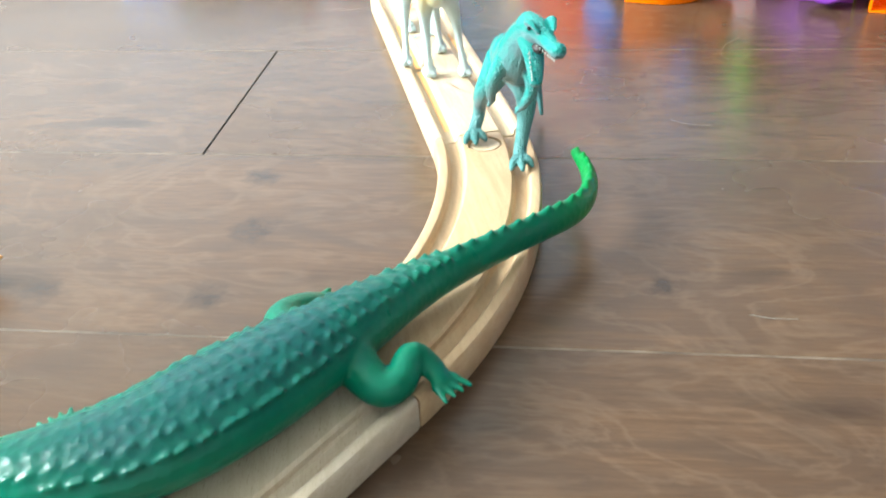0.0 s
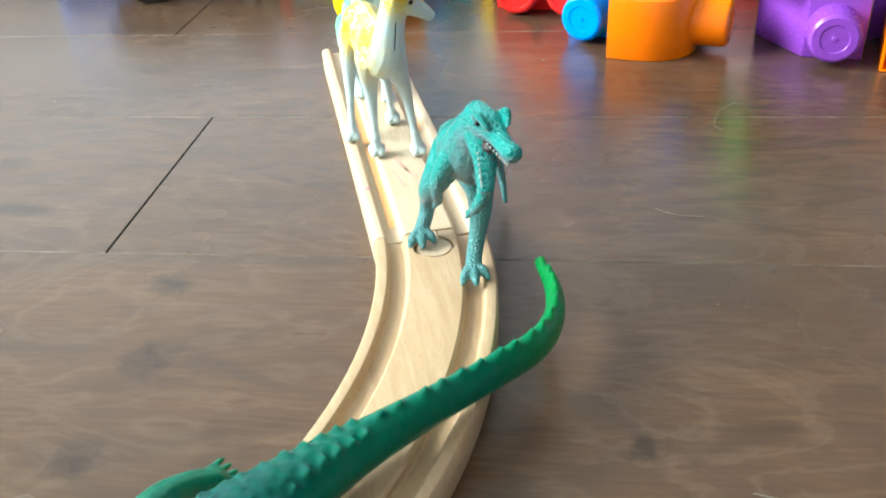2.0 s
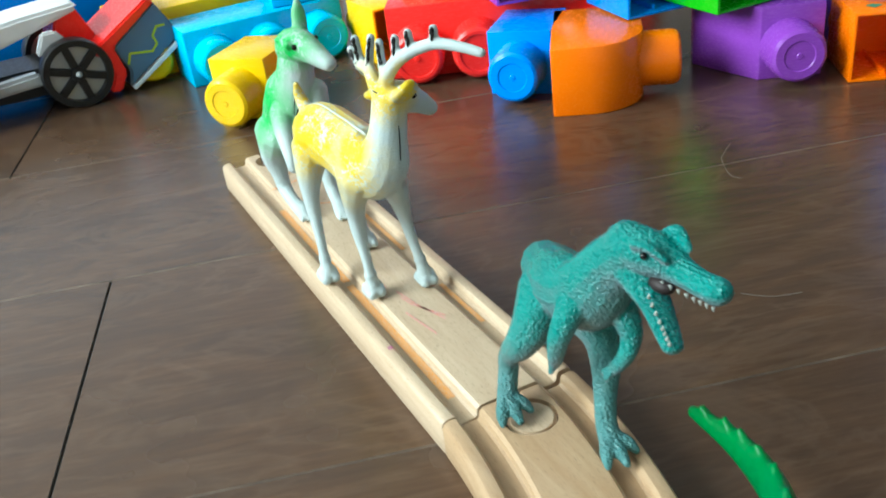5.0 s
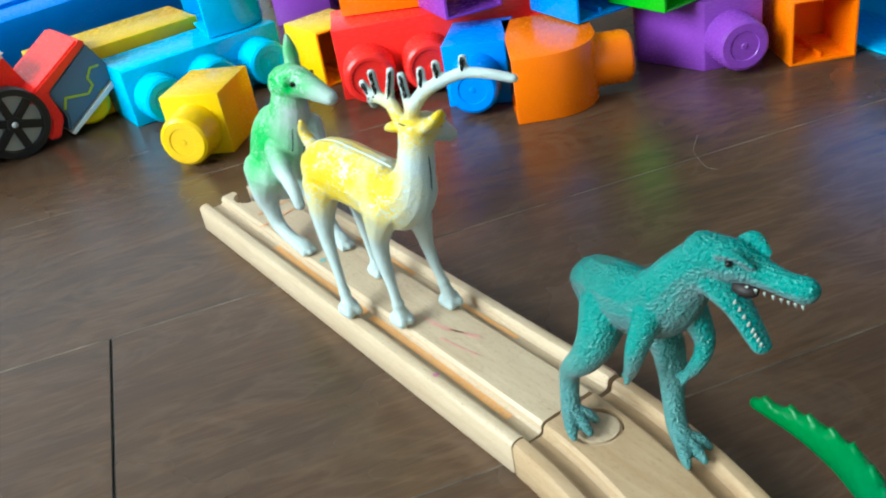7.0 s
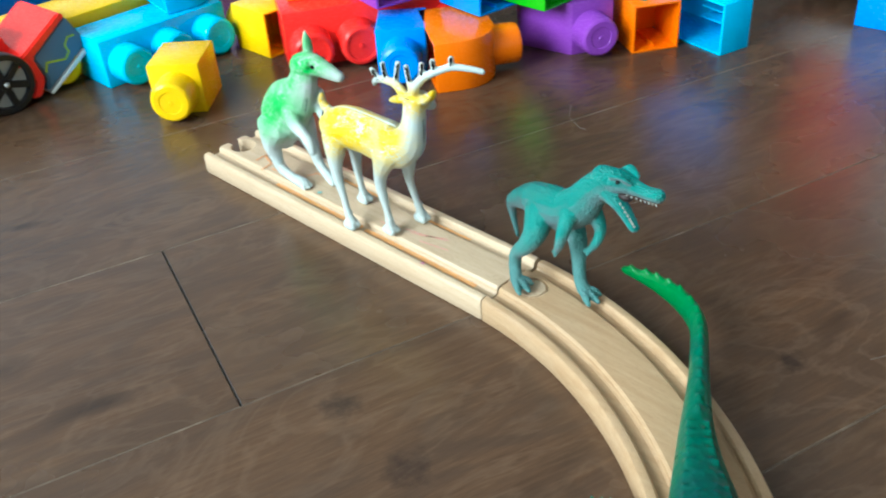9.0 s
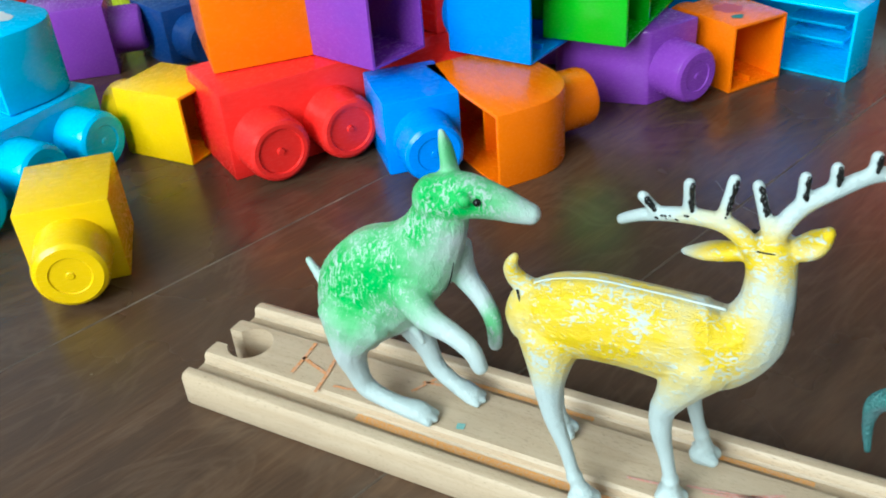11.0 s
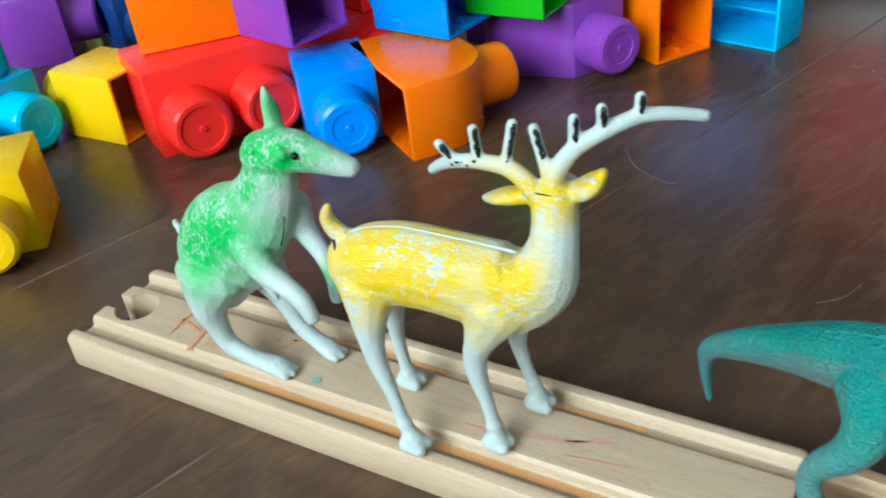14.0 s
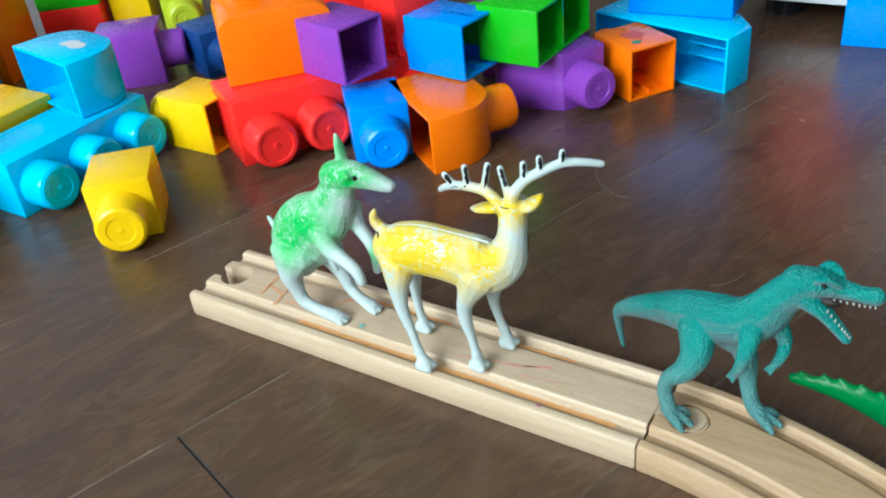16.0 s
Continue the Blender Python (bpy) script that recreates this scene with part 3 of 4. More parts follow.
    tines = ((left[2], (0.1522, 0.0224, 0.0968), 0.15), (left[3], (0.1438, 0.0207, 0.0952), 0.25), (left[4], (0.1338, 0.0226, 0.0893), 0.3),
             ((0.1606, 0.0212, 0.0852), (0.1568, 0.0228, 0.0962), 0.5), (right[2], (0.1651, 0.0242, 0.0988), 0.3), (right[3], (0.1703, 0.0259, 0.1010), 0.35), (right[4], (0.1767, 0.0305, 0.1023), 0.4))
    for beam in (left, right):
        tube(bm, [(*p, 0.0023 - 0.00016 * k) for k, p in enumerate(beam)], seg=12)
    for p, q, cut in tines:
        tube(bm, [(*p, 0.0016), (*Vector(p).lerp(Vector(q), 0.5), 0.0013), (*q, 0.0013)], seg=10)

    def extras(more):
        # raised moulding seam along the back
        old = set(more.faces)
        tube(more, [(0.1112, 0.0116, 0.0672, 0.00028), (0.1168, 0.0122, 0.0700, 0.00025), (0.1265, 0.0128, 0.0721, 0.00025), (0.1365, 0.0134, 0.0719, 0.00025), (0.1460, 0.0144, 0.0711, 0.00028), (0.1545, 0.0150, 0.0703, 0.0004)], seg=6)
        for f in set(more.faces) - old:
            f.material_index = 2
        # the seam has opened round the crown, down the breast and at the tail
        old = set(more.faces)
        tube(more, [(0.1562, 0.0200, 0.0822, 0.00018), (0.1582, 0.0182, 0.0838, 0.00018), (0.1612, 0.0176, 0.0842, 0.00018), (0.1644, 0.0190, 0.0834, 0.00018), (0.1664, 0.0208, 0.0816, 0.00018)], seg=6)
        tube(more, [(0.1662, 0.0208, 0.0790, 0.0002), (0.1672, 0.0206, 0.0740, 0.0002), (0.1676, 0.0200, 0.0690, 0.0002), (0.1668, 0.0194, 0.0630, 0.0002), (0.1636, 0.0186, 0.0574, 0.0002)], seg=6)
        tube(more, [(0.1110, 0.0080, 0.0650, 0.0003), (0.1098, 0.0094, 0.0668, 0.0003)], seg=6)
        for f in set(more.faces) - old:
            f.material_index = 1
        ball(more, (0.1652, 0.0272, 0.0818), 0.0010, mat_index=1)
        ball(more, (0.1566, 0.0276, 0.0822), 0.0010, mat_index=1)
        # dark specks along the +x, -y side of the tines and on the left beam
        r = random.Random(7)
        for p, q, cut in tines:
            for k in range(20):
                u = cut + (0.97 - cut) * k / 19
                c = Vector(p).lerp(Vector(q), u)
                ball(more, c + Vector((0.0007 + r.uniform(-0.0002, 0.0002), -0.0008 + r.uniform(-0.0002, 0.0002), 0)), 0.00062 * r.uniform(0.6, 1.1), (0.9, 0.8, 1.5), 1)
        for k in range(16):
            u = r.uniform(0.0, 2.0)
            i = int(u)
            c = Vector(left[2 + i]).lerp(Vector(left[3 + i]), u - i)
            ball(more, c + Vector((0, -0.0016, r.uniform(-0.0003, 0.0009))), r.uniform(0.0002, 0.0005), (1.6, 0.5, 0.8), 1)
    skin = painted_toy("yellow_washed_deer", (0.52, 0.61, 0.605), (0.74, 0.52, 0.001), [((-0.006, -0.008, 0.0520), (0.029, 0.0125, 0.0150)), ((0.0195, -0.0068, 0.0560), (0.0092, 0.0064, 0.0170)), ((0.022, 0.003, 0.0705), (0.014, 0.0065, 0.0070)), ((0.035, 0.007, 0.0740), (0.006, 0.006, 0.006)), ((-0.026, -0.005, 0.060), (0.004, 0.006, 0.006))], soft=0.5, wear=0.885, stroke=(1.0, 1.2, 1.9), rubbed=0.10, spread=0.11, scale=560)
    return figure("deer_figure", bm, [skin, EYE, TOY_WHITE], (0.135, 0.017, TOP), "white plastic toy deer with yellow painted back and branching antlers", "toy deer", 0.00055, extras, 3)


def kangaroo():
    bm = bmesh.new()
    tube(bm, [(0.0540, 0.0200, 0.0345, 0.0085, 0.0105), (0.0588, 0.0198, 0.0440, 0.0100, 0.0145), (0.0675, 0.0194, 0.0538, 0.0098, 0.0146), (0.0765, 0.0190, 0.0612, 0.0086, 0.0116),
              (0.0825, 0.0188, 0.0690, 0.0068, 0.0090), (0.0858, 0.0190, 0.0765, 0.0060, 0.0074)])
    tube(bm, [(0.0850, 0.0190, 0.0805, 0.0062, 0.0066), (0.0920, 0.0198, 0.0825, 0.0056, 0.0058), (0.0985, 0.0212, 0.0815, 0.0042, 0.0046), (0.1038, 0.0227, 0.0796, 0.0033, 0.0035), (0.1070, 0.0238, 0.0784, 0.0028, 0.0027)])
    # ears: one upright, one laid back
    tube(bm, [(0.0872, 0.0224, 0.0850, 0.0026), (0.0866, 0.0229, 0.0900, 0.0028, 0.0017), (0.0858, 0.0233, 0.0932, 0.0022, 0.0014), (0.0848, 0.0238, 0.0962, 0.0008)])
    tube(bm, [(0.0885, 0.0166, 0.0850, 0.0016), (0.0856, 0.0154, 0.0846, 0.0026, 0.0010), (0.0830, 0.0150, 0.0834, 0.0010)])
    ball(bm, (0.0945, 0.0150, 0.0842), 0.0018)
    for pts in (
        [(0.0600, 0.0120, 0.0420, 0.0070, 0.0110), (0.0582, 0.0110, 0.0325, 0.0054), (0.0592, 0.0112, 0.0248, 0.0034), (0.0618, 0.0115, 0.0188, 0.0029), (0.0700, 0.0119, 0.0158, 0.0027, 0.0025), (0.0770, 0.0126, 0.0148, 0.0034, 0.0026), (0.0792, 0.0129, 0.0143, 0.0028, 0.0022)],
        [(0.0650, 0.0268, 0.0400, 0.0066, 0.0100), (0.0700, 0.0266, 0.0322, 0.0048), (0.0738, 0.0262, 0.0252, 0.0031), (0.0762, 0.0260, 0.0200, 0.0027), (0.0815, 0.0256, 0.0162, 0.0026, 0.0024), (0.0860, 0.0252, 0.0148, 0.0033, 0.0025), (0.0880, 0.0251, 0.0143, 0.0028, 0.0021)],
    ):
        tube(bm, pts, seg=12)
        x, y = pts[-1][:2]
        for k in (-1, 0, 1):
            tube(bm, [(x - 0.001, y + 0.0018 * k, 0.0140, 0.0016), (x + 0.0026 - 0.0008 * abs(k), y + 0.0022 * k, 0.0133, 0.0012)], seg=8)
    tube(bm, [(0.0780, 0.0125, 0.0560, 0.0048), (0.0845, 0.0098, 0.0516, 0.0036), (0.0925, 0.0077, 0.0503, 0.0028), (0.0982, 0.0066, 0.0478, 0.0025), (0.1006, 0.0062, 0.0436, 0.0021)], seg=12)
    tube(bm, [(0.0850, 0.0240, 0.0630, 0.0046, 0.0060), (0.0884, 0.0240, 0.0560, 0.0034), (0.0938, 0.0222, 0.0516, 0.0026), (0.0976, 0.0205, 0.0466, 0.0023), (0.0985, 0.0192, 0.0404, 0.0019)], seg=12)
    # a mould tab under the belly, and the tail
    tube(bm, [(0.0740, 0.0190, 0.0400, 0.0020), (0.0768, 0.0190, 0.0345, 0.0010)], seg=8)
    tube(bm, [(0.0500, 0.0215, 0.0400, 0.0050), (0.0422, 0.0234, 0.0438, 0.0019), (0.0376, 0.0245, 0.0480, 0.0011)], seg=10)

    def extras(more):
        ball(more, (0.0972, 0.0161, 0.0836), 0.0010, mat_index=1)
        ball(more, (0.0948, 0.0250, 0.0845), 0.0008, mat_index=1)
        # the moulding seam has opened at the shoulder
        old = set(more.faces)
        tube(more, [(0.0905, 0.0150, 0.0660, 0.00014), (0.0896, 0.0142, 0.0610, 0.00018), (0.0880, 0.0140, 0.0575, 0.00014)], seg=6)
        for f in set(more.faces) - old:
            f.material_index = 1
    skin = painted_toy("green_washed_kangaroo", (0.52, 0.61, 0.605), (0.008, 0.47, 0.075), [((-0.010, -0.006, 0.0425), (0.018, 0.014, 0.015)), ((0.000, -0.007, 0.0490), (0.016, 0.013, 0.014)), ((0.011, -0.006, 0.0640), (0.007, 0.010, 0.008)), ((0.020, -0.003, 0.0715), (0.014, 0.010, 0.0075)), ((0.016, 0.003, 0.0780), (0.004, 0.004, 0.005)), ((0.0275, 0.001, 0.0340), (0.003, 0.004, 0.005))], soft=0.55, wear=0.89, stroke=(1.8, 1.3, 0.9), rubbed=0.15, spread=0.15, scale=600)
    return figure("kangaroo_figure", bm, [skin, EYE], (0.07, 0.02, TOP), "white plastic toy kangaroo with green painted head and back", "toy kangaroo", 0.0006, extras, 3)


def dinosaur():
    bm = bmesh.new()
    tube(bm, [(0.1882, 0.0574, 0.0040, 0.0010), (0.1868, 0.0562, 0.0150, 0.0017), (0.1884, 0.0535, 0.0245, 0.0026, 0.0030), (0.1975, 0.0480, 0.0328, 0.0040, 0.0048), (0.2095, 0.0412, 0.0405, 0.0055, 0.0072),
              (0.2215, 0.0345, 0.0470, 0.0074, 0.0100), (0.2320, 0.0312, 0.0502, 0.0080, 0.0108), (0.2405, 0.0300, 0.0525, 0.0076, 0.0098), (0.2468, 0.0294, 0.0585, 0.0066, 0.0084),
              (0.2512, 0.0304, 0.0650, 0.0058, 0.0070), (0.2555, 0.0320, 0.0702, 0.0056, 0.0060)])
    tube(bm, [(0.2550, 0.0318, 0.0710, 0.0053, 0.0060), (0.2612, 0.0335, 0.0714, 0.0047, 0.0049), (0.2668, 0.0347, 0.0704, 0.0034, 0.0034), (0.2725, 0.0355, 0.0694, 0.0030, 0.0027), (0.2770, 0.0362, 0.0692, 0.0031, 0.0030)])
    tube(bm, [(0.2572, 0.0312, 0.0670, 0.0047, 0.0036), (0.2638, 0.0313, 0.0628, 0.0039, 0.0023), (0.2688, 0.0304, 0.0586, 0.0031, 0.0019), (0.2718, 0.0297, 0.0560, 0.0025, 0.0017)])
    # brow ridges
    tube(bm, [(0.2604, 0.0376, 0.0748, 0.0011), (0.2632, 0.0384, 0.0758, 0.0014), (0.2668, 0.0378, 0.0736, 0.0009)], seg=8)
    tube(bm, [(0.2606, 0.0290, 0.0752, 0.0010), (0.2638, 0.0298, 0.0756, 0.0012), (0.2676, 0.0314, 0.0734, 0.0008)], seg=8)
    legs = (
        [(0.2255, 0.0290, 0.0465, 0.0064, 0.0090), (0.2278, 0.0236, 0.0402, 0.0056), (0.2254, 0.0208, 0.0338, 0.0043), (0.2196, 0.0206, 0.0270, 0.0031), (0.2188, 0.0200, 0.0212, 0.0028), (0.2218, 0.0172, 0.0158, 0.0028)],
        [(0.2345, 0.0332, 0.0455, 0.0060, 0.0085), (0.2395, 0.0350, 0.0388, 0.0049), (0.2420, 0.0345, 0.0318, 0.0039), (0.2435, 0.0330, 0.0240, 0.0030), (0.2458, 0.0313, 0.0178, 0.0028), (0.2485, 0.0303, 0.0150, 0.0030)],
    )
    for pts in legs:
        tube(bm, pts, seg=12)
        x, y, z = pts[-1][:3]
        for dx, dy in ((0.0062, -0.0052), (0.0080, -0.0010), (0.0056, 0.0036)):
            tube(bm, [(x - 0.001, y, z, 0.0021), (x + dx * 0.6, y + dy * 0.7, z - 0.0006, 0.0019), (x + dx, y + dy, z - 0.0020, 0.0011)], seg=8)
        tube(bm, [(x, y, z, 0.0016), (x - 0.0035, y + 0.001, z - 0.0015, 0.0008)], seg=8)
    tube(bm, [(0.2448, 0.0240, 0.0540, 0.0038), (0.2443, 0.0204, 0.0470, 0.0028), (0.2432, 0.0199, 0.0418, 0.0022), (0.2416, 0.0205, 0.0380, 0.0017)], seg=10)
    tube(bm, [(0.2416, 0.0205, 0.0380, 0.0015), (0.2396, 0.0204, 0.0362, 0.0008)], seg=8)
    tube(bm, [(0.2418, 0.0203, 0.0380, 0.0014), (0.2414, 0.0192, 0.0356, 0.0008)], seg=8)
    tube(bm, [(0.2495, 0.0338, 0.0530, 0.0040), (0.2530, 0.0338, 0.0470, 0.0028), (0.2536, 0.0322, 0.0425, 0.0022), (0.2522, 0.0302, 0.0386, 0.0018)], seg=10)
    tube(bm, [(0.2522, 0.0302, 0.0386, 0.0014), (0.2496, 0.0283, 0.0366, 0.0008)], seg=8)
    tube(bm, [(0.2522, 0.0302, 0.0386, 0.0013), (0.2512, 0.0278, 0.0356, 0.0007)], seg=8)

    def extras(more):
        ball(more, (0.2632, 0.0294, 0.0734), 0.0008, mat_index=1)
        ball(more, (0.2602, 0.0386, 0.0736), 0.0009, mat_index=1)
        ball(more, (0.2648, 0.0326, 0.0664), 0.0030, (1.2, 0.75, 0.6), 3)
        jaw = [Vector((0.2640, 0.0313, 0.0646)), Vector((0.2688, 0.0304, 0.0602)), Vector((0.2718, 0.0297, 0.0575))]
        top = [Vector((0.2650, 0.0340, 0.0680)), Vector((0.2715, 0.0354, 0.0670)), Vector((0.2768, 0.0362, 0.0666))]
        side = Vector((0.45, -0.89, 0))
        for row, z in ((jaw, 1), (top, -1)):
            for s in (-1, 1):
                for k in range(8):
                    t = k / 7 * 1.98
                    i = int(t)
                    p = row[i].lerp(row[i + 1], t - i) + side * s * (0.0026 - 0.0004 * t)
                    spike(more, p, (0.15, 0, z), 0.00042, 0.0011, 2)
    return figure("dinosaur_figure", bm, [DINO, EYE, TOOTH, MOUTH], (0.24, 0.022, TOP), "teal rubber toy dinosaur with open toothed jaws and greyish belly", "toy dinosaur", 0.0005, extras, 2)


CROC_SPINE = [(0.2545, 0.0514, 0.0166, 0.0016, 0.0018), (0.2700, 0.0512, 0.0168, 0.0026, 0.0040), (0.2855, 0.0470, 0.0168, 0.0032, 0.0056), (0.2985, 0.0375, 0.0172, 0.0034, 0.0058), (0.3100, 0.0195, 0.0186, 0.0036, 0.0058),
              (0.3175, 0.0065, 0.0196, 0.0040, 0.0060), (0.3292, -0.0142, 0.0208, 0.0058, 0.0066), (0.3395, -0.0300, 0.0220, 0.0082, 0.0078), (0.3525, -0.0478, 0.0232, 0.0120, 0.0094), (0.3668, -0.0666, 0.0238, 0.0160, 0.0106), (0.3798, -0.0860, 0.0240, 0.0180, 0.0110),
              (0.3900, -0.1060, 0.0232, 0.0170, 0.0106), (0.3930, -0.1270, 0.0222, 0.0142, 0.0098), (0.3910, -0.1460, 0.0206, 0.0115, 0.0084), (0.3870, -0.1650, 0.0190, 0.0108, 0.0072), (0.3810, -0.1850, 0.0165, 0.0080, 0.0050), (0.3740, -0.2050, 0.0150, 0.0060, 0.0040)]


def crocodile():
    bm = bmesh.new()
    tube(bm, CROC_SPINE, seg=22, steps=6)
    # hind legs, then fore legs
    for pts in (
        [(0.3660, -0.0520, 0.0220, 0.0070), (0.3770, -0.0455, 0.0180, 0.0056), (0.3772, -0.0395, 0.0185, 0.0050), (0.3700, -0.0345, 0.0205, 0.0046), (0.3715, -0.0300, 0.0180, 0.0044, 0.0034), (0.3765, -0.0268, 0.0155, 0.0042, 0.0022)],
        [(0.3560, -0.0650, 0.0210, 0.0066), (0.3440, -0.0700, 0.0185, 0.0060), (0.3345, -0.0680, 0.0160, 0.0054), (0.3265, -0.0615, 0.0130, 0.0050, 0.0040), (0.3225, -0.0560, 0.0105, 0.0048, 0.0028)],
        [(0.3800, -0.1200, 0.0190, 0.0060), (0.3680, -0.1300, 0.0120, 0.0050), (0.3600, -0.1340, 0.0060, 0.0045, 0.0030), (0.3540, -0.1370, 0.0030, 0.0040, 0.0022)],
        [(0.4100, -0.1180, 0.0190, 0.0060), (0.4230, -0.1150, 0.0120, 0.0050), (0.4290, -0.1100, 0.0060, 0.0045, 0.0030), (0.4320, -0.1050, 0.0030, 0.0040, 0.0022)],
    ):
        tube(bm, pts, seg=14)
        (x, y, z), (px, py) = pts[-1][:3], pts[-2][:2]
        d = Vector((x - px, y - py, 0)).normalized()
        s = Vector((-d.y, d.x, 0))
        for k in (-1.5, -0.5, 0.5, 1.5):
            e = Vector((x, y, z)) + s * 0.0022 * k
            f = e + d * 0.0060 + s * 0.0010 * k
            tube(bm, [(*e, 0.0014), (f.x, f.y, z - 0.0008, 0.0008)], seg=8)
    # rows of raised scutes
    spine = catmull(CROC_SPINE, 12)
    walked, place, nexts = 0.0, [], 0.003
    for a, b in zip(spine, spine[1:]):
        walked += np.linalg.norm(b[:3] - a[:3])
        if walked > nexts:
            place.append((b, b[:3] - a[:3]))
            nexts += 0.0068 if b[3] < 0.0062 else 0.0050
    for p, d in place[:62]:
        d = Vector(d).normalized()
        s = d.cross(Vector((0, 0, 1))).normalized()
        ra, rb = p[3], p[4]
        rows = [0.0] if ra < 0.0062 else [-0.36, 0.36] if ra < 0.0095 else [-0.50, -0.17, 0.17, 0.50] if ra < 0.014 else [-0.74, -0.45, -0.15, 0.15, 0.45, 0.74]
        for q in rows:
            z = math.sqrt(max(0.05, 1 - q * q))
            base = Vector(p[:3]) + s * ra * q + Vector((0, 0, rb * z - 0.0008))
            n = (Vector((0, 0, 1)) * z + s * q).normalized()
            h = 0.0024 if ra < 0.0062 else 0.0019 if ra < 0.0095 else 0.0012
            w = 0.0012 if ra < 0.0062 else ra * (0.24 if ra < 0.0095 else 0.16 if ra < 0.014 else 0.145)
            f = 1.35 if ra < 0.0062 else 1.0
            a, t = base - d * 0.0022 * f, base + d * 0.0027 * f
            vs = [bm.verts.new(v) for v in (a - s * w, a + s * w, t + s * w, t - s * w, base + n * h + d * -0.0014 - s * w * 0.6, base + n * h + d * -0.0014 + s * w * 0.6)]
            low = [bm.verts.new(v.co - n * 0.0015) for v in vs[:4]]
            for f in ((vs[0], vs[1], vs[5], vs[4]), (vs[1], vs[2], vs[5]), (vs[2], vs[3], vs[4], vs[5]), (vs[3], vs[0], vs[4]), tuple(low[::-1])):
                bm.faces.new(f)
            for k in range(4):
                bm.faces.new((vs[(k + 1) % 4], vs[k], low[k], low[(k + 1) % 4]))
    return figure("crocodile_figure", bm, [CROC], (0.34, -0.02, 0.0), "dark green translucent rubber toy crocodile with ridged back and curled tail", "toy crocodile", 0.0007, None, 2)


deer()
kangaroo()
dinosaur()
crocodile()

# ---- building blocks ----
U, H, STUD_R, STUD_H, WALL_T = 0.034, 0.041, 0.0138, 0.0178, 0.0015


def offset_profile(pts, t):
    """The open polyline pts (from base to base) moved inwards by t."""
    out = []
    n = len(pts)
    for i, p in enumerate(pts):
        p = Vector(p)
        dirs = []
        if i > 0:
            dirs.append((p - Vector(pts[i - 1])).normalized())
        if i < n - 1:
            dirs.append((Vector(pts[i + 1]) - p).normalized())
        ns = [Vector((d.y, -d.x)) for d in dirs]
        if len(ns) == 2:
            m = (ns[0] + ns[1]).normalized()
            out.append(p + m * t / max(0.4, m.dot(ns[0])))
        else:
            out.append(p + ns[0] * t)
    return out


def block_shell(profile, depth):
    """A hollow block: the profile (x, z), from the left foot over the top to the right foot, made depth thick along y, open at z = 0."""
    bm = bmesh.new()
    inner = offset_profile(profile, WALL_T)
    n = len(profile)
    y0, y1 = -depth / 2, depth / 2
    a = [bm.verts.new((x, y0, z)) for x, z in profile]
    b = [bm.verts.new((x, y1, z)) for x, z in profile]
    c = [bm.verts.new((p.x, y0 + WALL_T, p.y)) for p in inner]
    d = [bm.verts.new((p.x, y1 - WALL_T, p.y)) for p in inner]
    for i in range(n - 1):
        bm.faces.new((a[i], b[i], b[i + 1], a[i + 1]))
        bm.faces.new((c[i], c[i + 1], d[i + 1], d[i]))
    bm.faces.new(a)
    bm.faces.new(b[::-1])
    bm.faces.new(c[::-1])
    bm.faces.new(d)
    for p, q, r, s in ((a[0], c[0], d[0], b[0]), (a[-1], b[-1], d[-1], c[-1]), (a[0], a[-1], c[-1], c[0]), (b[0], d[0], d[-1], b[-1])):
        bm.faces.new((p, q, r, s))
    bmesh.ops.recalc_face_normals(bm, faces=bm.faces)
    sharp = [e for e in bm.edges if len(e.link_faces) == 2 and e.calc_face_angle() > 0.5 and all(v in set(a + b) for v in e.verts)]
    bmesh.ops.bevel(bm, geom=sharp, offset=0.0008, segments=2, affect="EDGES", profile=0.5)
    return bm


def stud_mesh(radius, height, ring):
    bm = bmesh.new()
    prof = [(radius * 1.04, -0.001), (radius, 0.001), (radius * 0.99, height - 0.0035), (radius * 0.93, height - 0.0012), (radius * 0.82, height)]
    if ring:
        prof += [(radius * 0.70, height), (radius * 0.67, height - 0.0009), (radius * 0.12, height - 0.0009)]
    else:
        prof += [(radius * 0.55, height), (radius * 0.52, height - 0.0005), (radius * 0.12, height - 0.0005)]
    prof += [(radius * 0.09, height - 0.0001), (radius * 0.02, height - 0.0001)]
    seg = 40
    rings = [[bm.verts.new((r * math.cos(2 * math.pi * k / seg), r * math.sin(2 * math.pi * k / seg), z)) for k in range(seg)] for r, z in prof]
    for p, q in zip(rings, rings[1:]):
        for k in range(seg):
            bm.faces.new((p[k], p[(k + 1) % seg], q[(k + 1) % seg], q[k]))
    bm.faces.new(rings[-1])
    return bm


def lying(x, y, theta, depth=U, z=0.0):
    """The pose of a block that lies on its side at height z, its open base centred over (x, y), its studs pointing along theta degrees."""
    c, s = math.cos(radians(theta)), math.sin(radians(theta))
    return Matrix(((-s, 0, c, x), (c, 0, s, y), (0, 1, 0, z + depth / 2), (0, 0, 0, 1)))


def upright(x, y, turn, z=0.0):
    return pose(x, y, z, 0, 0, turn)


def rect(w, h=H):
    return [(-w / 2, 0), (-w / 2, h), (w / 2, h), (w / 2, 0)]


